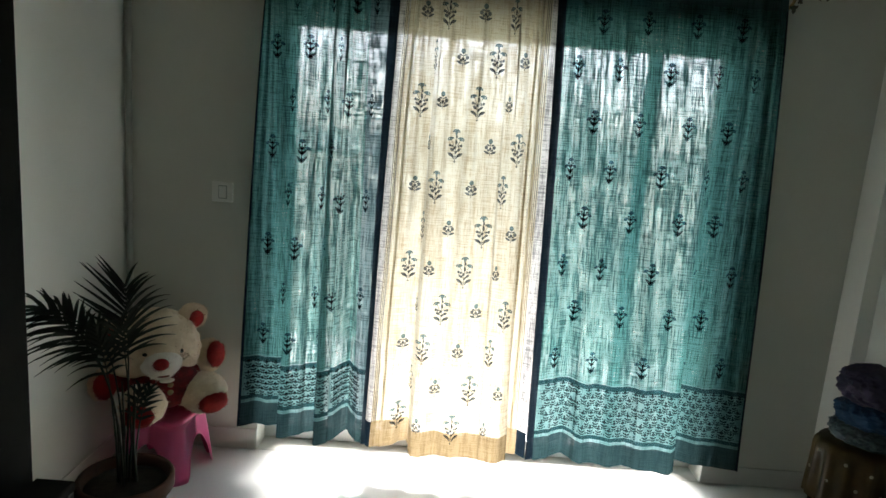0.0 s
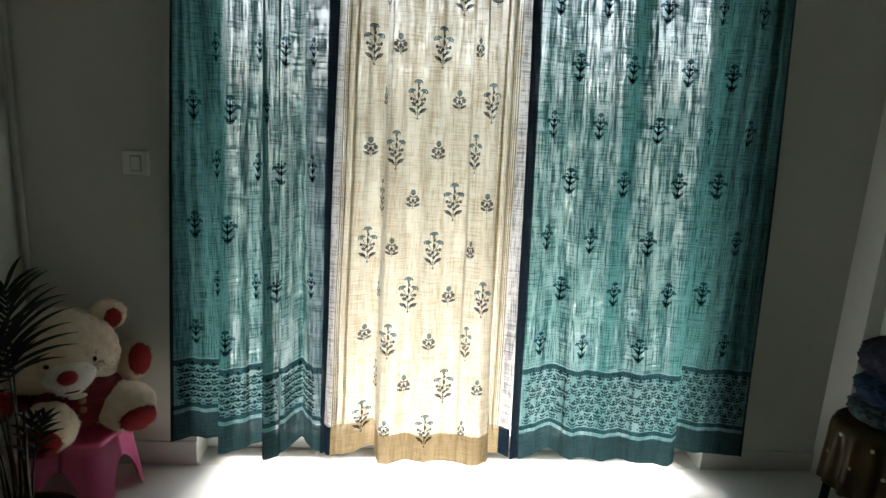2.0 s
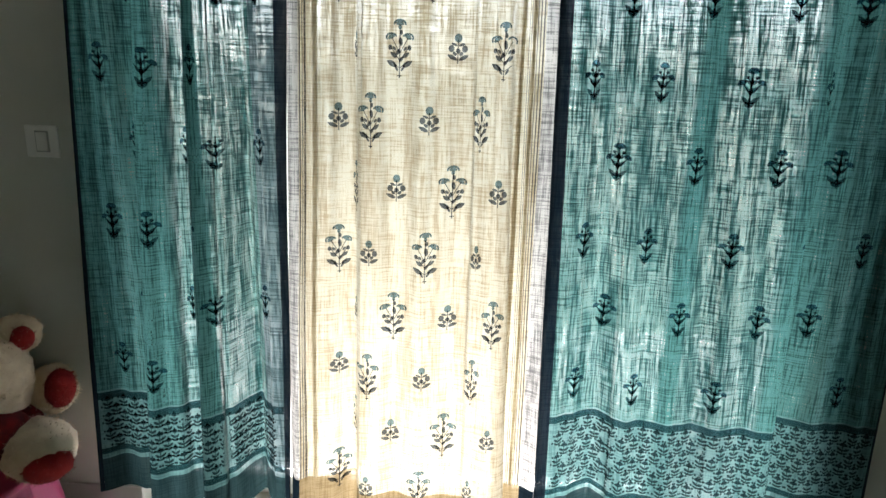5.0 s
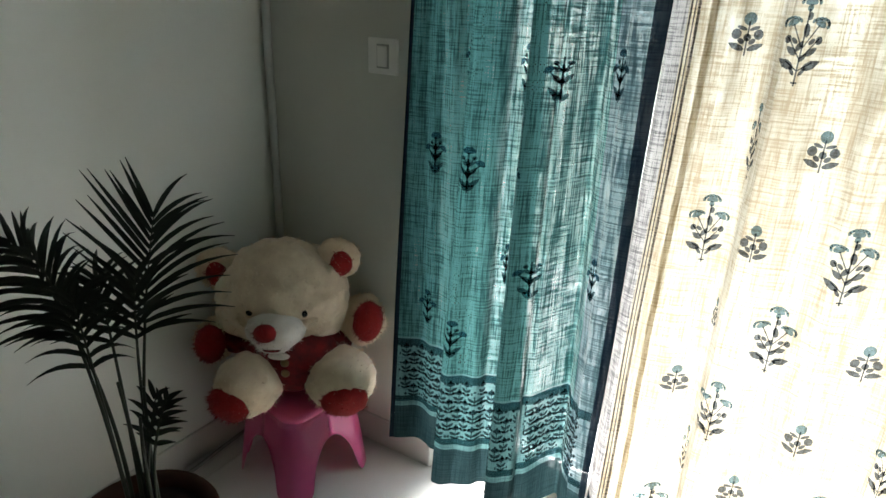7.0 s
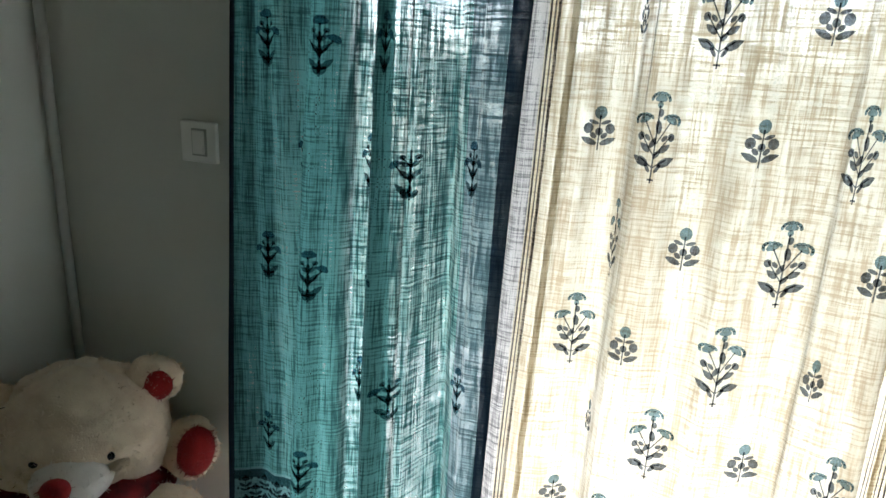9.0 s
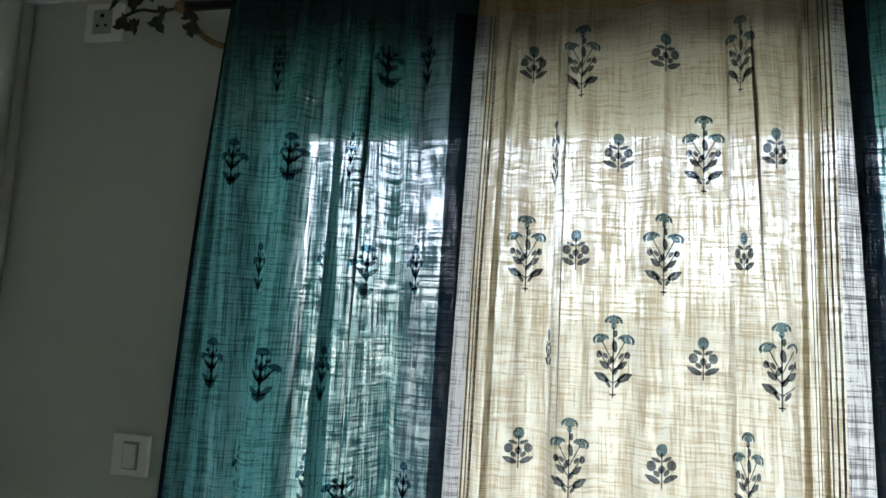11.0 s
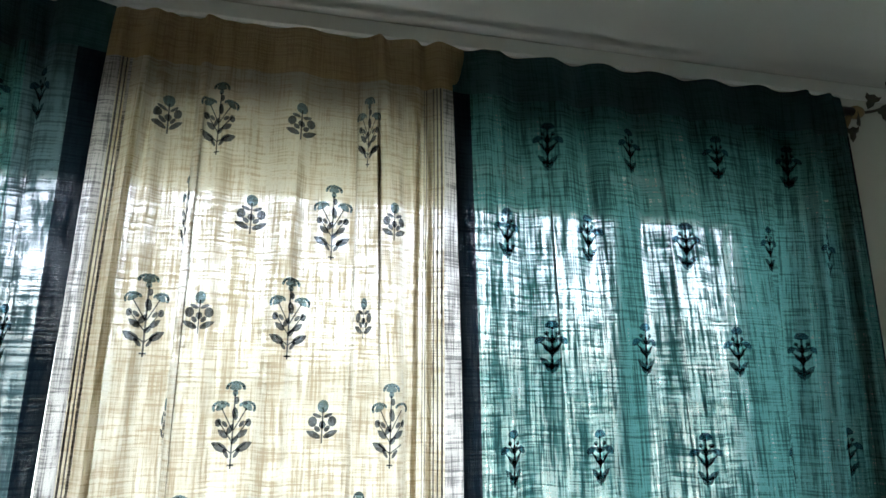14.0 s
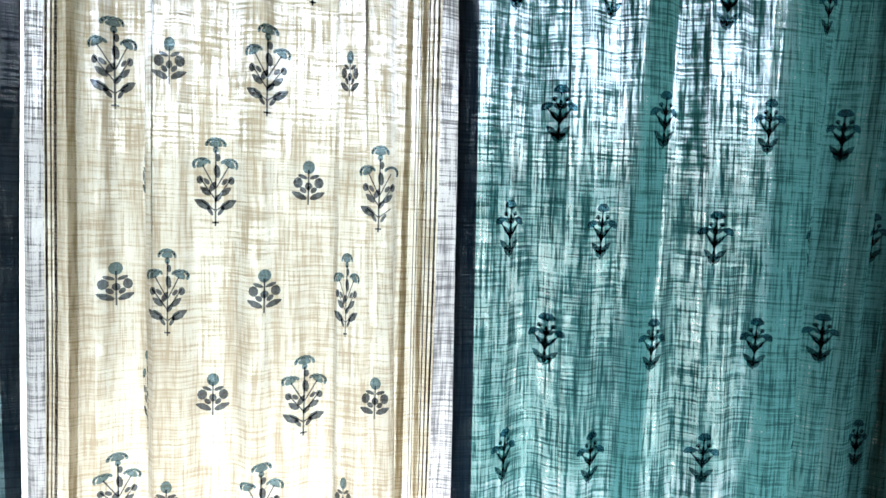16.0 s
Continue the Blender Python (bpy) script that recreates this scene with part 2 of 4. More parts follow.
def tube(points, radius, n=8, bm=None, taper=None):
    """A round bar along points; taper: the radius at its end."""
    bm = bm or bmesh.new()
    pts = [Vector(p) for p in points]
    rings = []
    for i, p in enumerate(pts):
        d = (pts[min(i + 1, len(pts) - 1)] - pts[max(i - 1, 0)]).normalized()
        s = d.cross(Vector((0, 0, 1)) if abs(d.z) < 0.9 else Vector((0, 1, 0))).normalized()
        u = s.cross(d)
        r = radius + ((taper if taper is not None else radius) - radius) * i / max(len(pts) - 1, 1)
        rings.append([bm.verts.new(p + (s * math.cos(2 * math.pi * k / n) + u * math.sin(2 * math.pi * k / n)) * r) for k in range(n)])
    for a, b in zip(rings, rings[1:]):
        for k in range(n):
            bm.faces.new((a[k], b[k], b[(k + 1) % n], a[(k + 1) % n]))
    bm.faces.new(rings[0])
    bm.faces.new(rings[-1][::-1])
    return bm


def bezier(a, b, c, n=12):
    a, b, c = Vector(a), Vector(b), Vector(c)
    return [a * (1 - t) ** 2 + b * 2 * t * (1 - t) + c * t * t for t in (k / n for k in range(n + 1))]


def structure(name, bm, material, label, category):
    ob = part(name, bm, material)
    return tagged(ob, label, category, "", "structure")


# ---- room ----
XL, XR, YW, YB, ZC = -1.60, 1.64, 3.0, -0.8, 2.264
OL, OR, OH, WT = -1.0, 1.077, 1.98, 0.25
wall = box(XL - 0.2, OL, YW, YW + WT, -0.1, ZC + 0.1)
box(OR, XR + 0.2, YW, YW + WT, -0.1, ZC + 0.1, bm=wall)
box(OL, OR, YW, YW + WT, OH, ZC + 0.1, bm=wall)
structure("wall_north", wall, M_WALL_SHADED, "greige wall darkened partly for shade, with a wide balcony door opening", "wall")
structure("wall_west", box(XL - 0.2, XL, YB, YW, -0.1, ZC + 0.1), M_WALL, "plain off-white painted side wall", "wall")
structure("wall_east", box(XR, XR + 0.2, YB, YW, -0.1, ZC + 0.1), M_WALL, "plain off-white painted side wall", "wall")
# unseen rear wall stands close in, adding bounced light to the room
structure("wall_south", box(XL - 0.2, XR + 0.2, YB - 0.2, YB, -0.1, ZC + 0.1), M_WALL, "unseen off-white rear wall, set close to bounce light", "wall")
structure("column", box(1.575, XR + 0.002, 2.862, YW + 0.002, 0, ZC), M_WALL, "shallow off-white painted pier in the room corner", "column")
structure("ceiling", box(XL - 0.2, XR + 0.2, YB - 0.2, YW + WT, ZC, ZC + 0.15), M_CEIL_DIMMED, "plain matt off-white ceiling, greyed to carry its dimness", "ceiling")
structure("trim", box(XL + 0.001, XR - 0.001, 2.986, YW + 0.001, 2.229, ZC - 0.001, 0.002), M_WHITE, "narrow white cornice strip under the ceiling", "trim")
structure("baseboard_1", box(XL, OL - 0.0, YW - 0.010, YW, 0.001, 0.10, 0.002), M_BASE, "low pale tile skirting along the wall", "baseboard")
structure("baseboard_2", box(OR, 1.575, YW - 0.010, YW, 0.001, 0.09, 0.002), M_BASE, "low pale tile skirting along the wall", "baseboard")
structure("baseboard_3", box(XL, XL + 0.010, 1.74, YW - 0.010, 0.001, 0.10, 0.002), M_BASE, "low pale tile skirting along the side wall", "baseboard")

# ---- balcony door ----
win = thing("window_1", 0, 3.16, 0, "white aluminium sliding balcony door standing behind the curtains", "sliding door", kind="structure")
fw, fy0, fy1 = 0.09, -0.04, 0.04
bm = box(OL + 0.002, OR - 0.002, fy0, fy1, 0.006, 0.075, 0.003)
part("bottom_track", bm, M_FRAME, win)
part("head_frame", box(OL + 0.002, OR - 0.002, fy0, fy1, OH - 0.05, OH - 0.002, 0.003), M_FRAME, win)
for x0, fwx in ((OL + 0.002, fw), (OR - 0.002 - 0.12, 0.12)):
    part("side_frame", box(x0, x0 + fwx, fy0 + 0.001, fy1 - 0.001, 0.076, OH - 0.052, 0.003), M_FRAME, win)
for x0, w in ((-0.52, 0.05), (0.635, 0.06)):
    part("stile", box(x0, x0 + w, -0.02, 0.02, 0.076, OH - 0.052, 0.003), M_FRAME, win)
edges = [OL + fw, -0.52, -0.47, 0.635, 0.695, OR - 0.122]
for x0, x1 in zip(edges[::2], edges[1::2]):
    p = part("pane", box(x0 + 0.003, x1 - 0.003, -0.003, 0.003, 0.077, OH - 0.053), M_GLASS, win)
    p.visible_shadow = False
structure("window_sill", box(OL + 0.001, OR - 0.001, YW - 0.002, YW + WT, -0.05, 0.001), M_STONE, "pale stone threshold under the sliding door", "sill")

# ---- outside ----
structure("balcony", box(-2.4, 2.4, YW + WT, 4.8, -0.25, -0.03), M_BALCONY, "sunlit balcony slab outside the glass door", "balcony")
# unseen overhang, added to block direct sun from most of the curtains
structure("sun_blocker_slab", box(-2.4, 2.4, YW + WT, 4.92, 2.48, 2.66), M_WALL, "unseen slab added overhead to keep sun off the curtains", "balcony")
gr = bmesh.new()
bmesh.ops.create_grid(gr, x_segments=1, y_segments=1, size=2500, matrix=Matrix.Translation((0, 2400, -9)))
structure("ground", gr, M_GROUND, "hazy open ground far below the balcony", "ground")

# far haze painted on an added glowing sheet, fading upwards into the white sky
M_PAINTED_HAZE, _nt, _p = mat("painted_haze")
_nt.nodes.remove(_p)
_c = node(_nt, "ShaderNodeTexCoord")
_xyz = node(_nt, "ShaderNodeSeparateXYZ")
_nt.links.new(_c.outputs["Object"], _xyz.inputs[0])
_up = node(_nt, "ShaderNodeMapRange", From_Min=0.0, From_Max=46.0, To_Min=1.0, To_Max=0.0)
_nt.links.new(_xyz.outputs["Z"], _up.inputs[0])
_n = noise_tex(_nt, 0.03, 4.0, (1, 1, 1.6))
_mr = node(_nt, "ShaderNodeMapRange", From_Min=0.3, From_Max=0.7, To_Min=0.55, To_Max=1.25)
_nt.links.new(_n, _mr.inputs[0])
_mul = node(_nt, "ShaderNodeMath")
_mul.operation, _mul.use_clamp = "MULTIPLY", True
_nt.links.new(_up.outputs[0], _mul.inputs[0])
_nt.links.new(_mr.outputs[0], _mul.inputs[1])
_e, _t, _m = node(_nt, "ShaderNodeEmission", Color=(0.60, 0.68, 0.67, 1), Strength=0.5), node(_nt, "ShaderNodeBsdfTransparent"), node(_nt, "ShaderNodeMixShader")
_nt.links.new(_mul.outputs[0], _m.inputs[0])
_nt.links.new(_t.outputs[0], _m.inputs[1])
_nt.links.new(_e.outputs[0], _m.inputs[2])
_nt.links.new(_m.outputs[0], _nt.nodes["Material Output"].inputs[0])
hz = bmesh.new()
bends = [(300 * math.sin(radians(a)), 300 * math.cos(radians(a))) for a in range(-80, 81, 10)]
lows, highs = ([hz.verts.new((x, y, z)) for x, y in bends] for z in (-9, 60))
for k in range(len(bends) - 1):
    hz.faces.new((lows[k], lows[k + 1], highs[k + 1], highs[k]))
structure("backdrop", hz, M_PAINTED_HAZE, "added glowing sheet painted as pale haze under the sky", "backdrop")

# ---- curtains ----
ZT, ZH = 2.186, 0.105


def smooth_path(cp, n):
    """Catmull-Rom through the control points, n samples a span."""
    pts = [Vector(p) for p in cp]
    pts = [pts[0] * 2 - pts[1], *pts, pts[-1] * 2 - pts[-2]]
    out = []
    for i in range(1, len(pts) - 2):
        p0, p1, p2, p3 = pts[i - 1:i + 3]
        for k in range(n):
            t = k / n
            out.append(0.5 * (2 * p1 + (p2 - p0) * t + (2 * p0 - 5 * p1 + 4 * p2 - p3) * t * t + (3 * p1 - p0 - 3 * p2 + p3) * t ** 3))
    return out + [pts[-2]]


class Cloth:
    """A hanging cloth between a gathered line at the rod and a looser one at the hem."""

    def __init__(self, top, bottom, seed, hem=0.0, steps=(), ripple=1.0, depth=1.5, border=0.485, hem_line=0.208, folds=()):
        self.t, self.b = smooth_path(top, 9), smooth_path(bottom, 9)
        for p in self.t:
            p.y = 2.918 + (p.y - 2.910) * 0.8
        for p in self.b:
            p.y = min(2.905 + (p.y - 2.905) * depth, 2.977)
        self.border, self.hem_line = border, hem_line
        self.u = [0.0]
        for p, q in zip(self.b, self.b[1:]):
            self.u.append(self.u[-1] + (q - p).length)
        self.width, self.seed, self.hem = self.u[-1], seed, hem or ZH
        self.steps, self.ripple = steps, ripple
        self.folds = [(self.u[min(range(len(self.b)), key=lambda i: abs(self.b[i].x - x))], wide, amp) for x, wide, amp in folds]

    def rise(self, x, z):
        """How far the hem is lifted or dropped at x, fading out upwards."""
        f = min(max((0.75 - z) / 0.55, 0.0), 1.0)
        if not self.steps or f == 0:
            return 0.0
        for (xa, ra), (xb, rb) in zip(self.steps, self.steps[1:]):
            if xa <= x <= xb:
                return f * (ra + (rb - ra) * (x - xa) / (xb - xa))
        return f * (self.steps[0][1] if x < self.steps[0][0] else self.steps[-1][1])

    def line(self, z):
        w = min(max((ZT - z) / (ZT - ZH), 0.0), 1.0)
        k, s = w ** 0.72, self.seed
        out = []
        for p, q, u in zip(self.t, self.b, self.u):
            x = p.x * (1 - k) + q.x * k
            y = p.y * (1 - k) + q.y * k
            y += 0.009 * noise.noise((u * 11 + s, z * 1.1, s)) + 0.005 * noise.noise((u * 30, z * 1.8 + s, 2.0)) * (0.4 + k)
            y += self.ripple * min(1.0, 6.0 * w + 0.25) * (0.25 + 1.35 * (1 - k)) * 0.010 * (0.25 + 0.9 * abs(noise.noise((u * 5, s, z * 0.5)))) * math.sin(2 * math.pi * (u / 0.078 + 0.9 * noise.noise((u * 6, s, z * 0.35))))
            y = min(y, 2.977)
            x += 0.003 * noise.noise((u * 12, z * 2.2, s + 5.0))
            for mid, wide, amp in self.folds:
                d = (u - mid) / wide
                if abs(d) < 0.5:
                    lean = amp * min(1.0, 8 * w) * (1.0 - 0.5 * k) * (0.85 + 0.6 * noise.noise((mid * 9, z * 1.6, s)))
                    x -= lean * wide * math.sin(2 * math.pi * d)
                    y = min(y + 0.35 * lean * wide * math.sin(math.pi * d), 2.977)
            out.append((x, y))
        return out

    def strip(self, u0, u1, z0, z1, rows, lift=0.0, sag=0.0, top_wave=0.0):
        bm = bmesh.new()
        uv = bm.loops.layers.uv.new("UVMap")
        idx = [i for i, u in enumerate(self.u) if u0 - 1e-6 <= u <= u1 + 1e-6]
        inner = [self.u[i] for i in idx if u0 + 1e-4 < self.u[i] < u1 - 1e-4]
        cols = [u0, *inner, u1]
        grid = []
        for r in range(rows + 1):
            z = z0 + (z1 - z0) * r / rows
            ln = self.line(z)
            row = []
            for u in cols:
                i = max(j for j in range(len(self.u)) if self.u[j] <= u + 1e-6)
                i = min(i, len(self.u) - 2)
                f = (u - self.u[i]) / max(self.u[i + 1] - self.u[i], 1e-6)
                x = ln[i][0] * (1 - f) + ln[i + 1][0] * f
                y = ln[i][1] * (1 - f) + ln[i + 1][1] * f
                dz = sag * (1 - r / rows) * noise.noise((u * 5, self.seed, 1.0))
                if top_wave and r == rows:
                    dz += top_wave * math.sin(min(1.0, max(0.0, (2.935 - y) / 0.06)) * math.pi / 2)
                row.append((bm.verts.new((x, y - lift, z + dz + self.rise(x, z))), (u, z)))
            grid.append(row)
        for a, b in zip(grid, grid[1:]):
            for (v0, c0), (v1, c1), (v2, c2), (v3, c3) in zip(a, a[1:], b[1:], b):
                f = bm.faces.new((v0, v1, v2, v3))
                for lp, c in zip(f.loops, (c0, c1, c2, c3)):
                    lp[uv].uv = c
        return bm

    def front(self, x, z, lines={}):
        """The nearest cloth at x and height z: its y and its place along the cloth."""
        key = (self.seed, round(z, 3))
        if key not in lines:
            lines[key] = self.line(z)
        ln, best = lines[key], None
        for i in range(len(ln) - 1):
            (xa, ya), (xb, yb) = ln[i], ln[i + 1]
            if min(xa, xb) <= x <= max(xa, xb) and abs(xb - xa) > 1e-7:
                f = (x - xa) / (xb - xa)
                y = ya + (yb - ya) * f
                if best is None or y < best[0]:
                    best = (y, self.u[i] + (self.u[i + 1] - self.u[i]) * f)
        return best


def petal(cx, cz, rx, rz, turn=0.0, n=9, point=0.0):
    """An oval, or with point a leaf, as a ring of places round its middle."""
    c, s, out = math.cos(radians(turn)), math.sin(radians(turn)), []
    for k in range(n):
        a = 2 * math.pi * k / n
        px, pz = rx * math.cos(a), rz * math.sin(a) * (1 - point * max(0.0, math.cos(a)) ** 2)
        out.append((cx + px * c - pz * s, cz + px * s + pz * c))
    return out


def line_ring(x0, z0, x1, z1, w):
    dx, dz = x1 - x0, z1 - z0
    d = math.hypot(dx, dz)
    nx, nz = -dz / d * w, dx / d * w
    return [(x0 + nx, z0 + nz), (x1 + nx, z1 + nz), (x1 - nx, z1 - nz), (x0 - nx, z0 - nz)]


def fan(cx, cz, r, turn):
    """A carnation head: a half round, open to the stem."""
    c, s, out = math.cos(radians(turn)), math.sin(radians(turn)), []
    for k in range(9):
        a = math.pi * (k / 8 * 1.16 - 0.08)
        q = r * (1.0 + 0.10 * (k % 2))
        px, pz = q * math.cos(a), q * 0.80 * math.sin(a)
        out.append((cx + px * c - pz * s, cz + px * s + pz * c))
    out.append((cx + r * 0.45 * s, cz - r * 0.45 * c))
    return out


def both(rings):
    return rings + [[(-x, z) for x, z in r][::-1] for r in rings]


TALL = ([line_ring(0, -0.068, 0, 0.042, 0.0013), line_ring(-0.005, -0.063, 0.005, -0.063, 0.0013), petal(0.002, 0.012, 0.005, 0.010, 8), petal(-0.004, -0.010, 0.009, 0.0045, 60, point=0.6), petal(0.004, -0.026, 0.008, 0.004, 50, point=0.6), petal(0.003, 0.032, 0.004, 0.006)]
        + both([petal(0.019, -0.036, 0.014, 0.0065, 28, point=0.7), petal(0.015, -0.017, 0.010, 0.0048, 38, point=0.6), petal(0.023, -0.001, 0.0052, 0.0062), petal(0.013, -0.003, 0.006, 0.0034, 45), petal(0.008, -0.046, 0.008, 0.003, 55), line_ring(0.001, -0.045, 0.020, -0.032, 0.0010), line_ring(0.001, -0.028, 0.023, 0.002, 0.0010), line_ring(0.001, -0.012, 0.019, 0.020, 0.0010)]))


def carnation(cx, cz, r, turn):
    """A flower head: a scalloped rim with a gap inside it, and a cup."""
    rim = [petal(cx + r * math.cos(a), cz + r * 0.68 * math.sin(a), r * 0.30, r * 0.20, math.degrees(a) + 90) for a in (radians(8 + 164 * k / 6 + turn) for k in range(7))]
    return rim + [fan(cx, cz, r * 0.68, turn)]


TALL_BLOOM = carnation(0, 0.050, 0.0130, 0) + [petal(0, 0.043, 0.0045, 0.005)] + both(carnation(0.020, 0.021, 0.0122, -26))
SMALL = ([line_ring(0, -0.032, 0, 0.02, 0.0012), petal(0, -0.004, 0.006, 0.006)]
         + both([petal(0.014, -0.018, 0.013, 0.005, 24, point=0.6), petal(0.016, 0.001, 0.0075, 0.0082), petal(0.009, 0.010, 0.008, 0.003, 20), petal(0.008, -0.010, 0.006, 0.004, 40)]))
SMALL_BLOOM = [petal(0, 0.024, 0.0095, 0.010, n=11)]
SPRIG = ([line_ring(0, -0.046, 0, 0.036, 0.0018), petal(0, -0.006, 0.0046, 0.012), petal(0, 0.014, 0.0040, 0.010), petal(0, -0.030, 0.0040, 0.010)]
         + both([petal(0.008, -0.002, 0.0105, 0.0044, 50, point=0.7), petal(0.007, 0.014, 0.0070, 0.0034, 45, point=0.7), petal(0.011, -0.026, 0.0120, 0.0052, 44, point=0.7), petal(0.006, -0.036, 0.0080, 0.0042, 58), line_ring(0.0, -0.014, 0.019, 0.010, 0.0014), line_ring(0.0, 0.010, 0.011, 0.025, 0.0013), petal(0.010, 0.025, 0.0045, 0.0040)]))
SPRIG_BUDS = [[fan(0, 0.038, 0.0120, 0)], [fan(0.020, 0.012, 0.0095, -28)], [[(-x, z) for x, z in fan(0.020, 0.012, 0.0095, -28)][::-1]]]
FLORET = ([fan(0, 0.010, 0.0100, 0), line_ring(0, -0.020, 0, 0.008, 0.0012), petal(0, 0.020, 0.003, 0.003)]
          + both([petal(0.008, -0.004, 0.009, 0.0042, 38, point=0.5), petal(0.007, -0.016, 0.008, 0.0034, 30, point=0.5), petal(0.015, 0.012, 0.004, 0.0034, 60), petal(0.019, -0.012, 0.0032, 0.0042)]))


def stamp(bm, uv, cloth, rings, x, z, squash=1.0, size=1.0, lift=0.002):
    """Print rings on the cloth's front at (x, z)."""
    for ring in rings:
        pts = [(x + px * squash * size, z + pz * size) for px, pz in ring]
        n = len(pts)
        cx, cz = sum(p[0] for p in pts) / n, sum(p[1] for p in pts) / n
        mapped = []
        for px, pz in pts + [((px + cx) / 2, (pz + cz) / 2) for px, pz in pts] + [(cx, cz)]:
            hit = cloth.front(px, pz)
            if hit is None:
                break
            mapped.append(((px, hit[0] - lift, pz + cloth.rise(px, pz)), (hit[1], pz)))
        else:
            ys = [p[0][1] for p in mapped]
            if max(ys) - min(ys) > 0.028:
                continue
            vs = [bm.verts.new(p) for p, _ in mapped]
            for k in range(n):
                j = (k + 1) % n
                for ids in ((k, j, n + j, n + k), (n + k, n + j, 2 * n)):
                    f = bm.faces.new([vs[i] for i in ids])
                    for lp, i in zip(f.loops, ids):
                        lp[uv].uv = mapped[i][1]


def print_mesh():
    bm = bmesh.new()
    return bm, bm.loops.layers.uv.new("UVMap")


def curtain(label):
    ob = thing("curtain", 0, 0, 0, label, "curtain", "curtains on the rod")
    return ob


HEM_Z, HEAD_Z = 0.208, 2.094

# teal curtain beside the light switch: three deep overlapping panels that gather into pinches at the rod
top = [(-0.985, 2.925), (-0.960, 2.895), (-0.940, 2.890), (-0.900, 2.925), (-0.850, 2.925), (-0.806, 2.910), (-0.788, 2.888), (-0.766, 2.924), (-0.735, 2.925), (-0.716, 2.905), (-0.700, 2.886), (-0.678, 2.922), (-0.648, 2.912), (-0.631, 2.886), (-0.605, 2.925), (-0.580, 2.886), (-0.550, 2.925), (-0.510, 2.884), (-0.444, 2.915)]
bottom = [(-1.055, 2.860), (-0.985, 2.898), (-0.915, 2.885), (-0.862, 2.895), (-0.842, 2.900), (-0.864, 2.795), (-0.842, 2.778), (-0.790, 2.815), (-0.735, 2.862), (-0.678, 2.892), (-0.700, 2.770), (-0.676, 2.758), (-0.640, 2.825), (-0.605, 2.915), (-0.584, 2.952), (-0.564, 2.925), (-0.536, 2.888), (-0.516, 2.892), (-0.493, 2.888)]
C1 = Cloth(top, bottom, 3.0, 0.170, ((-1.06, 0.004), (-0.87, 0.010), (-0.69, -0.008), (-0.58, -0.012), (-0.52, -0.05), (-0.45, -0.05)), 0.85, 1.0, 0.497, 0.278, ((-0.765, 0.05, 0.16), (-0.650, 0.06, 0.19), (-0.535, 0.05, 0.17)))
# cream curtain in the middle
top = [(-0.452, 2.925), (-0.430, 2.912), (-0.405, 2.918), (-0.375, 2.912), (-0.345, 2.920), (-0.305, 2.925), (-0.282, 2.897), (-0.25, 2.916), (-0.19, 2.920), (-0.12, 2.914), (-0.05, 2.920), (0.0, 2.918), (0.025, 2.895), (0.045, 2.922), (0.09, 2.903), (0.115, 2.922), (0.145, 2.90), (0.195, 2.915)]
bottom = [(-0.503, 2.930), (-0.478, 2.908), (-0.450, 2.915), (-0.42, 2.912), (-0.37, 2.925), (-0.305, 2.942), (-0.293, 2.892), (-0.25, 2.882), (-0.18, 2.900), (-0.11, 2.880), (-0.03, 2.900), (0.04, 2.884), (0.105, 2.870), (0.140, 2.872), (0.115, 2.925), (0.15, 2.920), (0.19, 2.928), (0.232, 2.915)]
C2 = Cloth(top, bottom, 11.0, 0.0, ((-0.52, 0.0), (-0.31, 0.022), (-0.285, -0.010), (0.10, -0.004), (0.128, 0.018), (0.23, 0.0)), folds=((-0.285, 0.07, 0.19), (-0.105, 0.055, 0.12), (0.015, 0.07, 0.19), (0.085, 0.06, 0.18)))
# wide teal curtain
top = [(0.165, 2.905), (0.21, 2.912), (0.255, 2.902), (0.31, 2.920), (0.37, 2.900), (0.43, 2.922), (0.485, 2.900), (0.55, 2.920), (0.62, 2.902), (0.69, 2.922), (0.75, 2.902), (0.81, 2.922), (0.87, 2.902), (0.93, 2.922), (0.98, 2.900), (1.02, 2.925), (1.045, 2.90), (1.085, 2.915)]
bottom = [(0.232, 2.892), (0.275, 2.895), (0.33, 2.912), (0.40, 2.935), (0.465, 2.902), (0.53, 2.908), (0.60, 2.898), (0.67, 2.908), (0.745, 2.886), (0.81, 2.898), (0.87, 2.888), (0.897, 2.886), (0.888, 2.938), (0.94, 2.935), (1.0, 2.915), (1.07, 2.922), (1.15, 2.920), (1.218, 2.930)]
C3 = Cloth(top, bottom, 23.0, 0.0, ((0.23, 0.0), (0.40, 0.014), (0.47, -0.004), (0.875, -0.014), (0.905, 0.022), (1.15, 0.006), (1.22, -0.010)), 1.3, folds=((0.335, 0.06, 0.17), (0.440, 0.06, 0.21), (0.545, 0.05, 0.15), (0.715, 0.06, 0.21), (0.895, 0.06, 0.20), (1.080, 0.06, 0.19)))


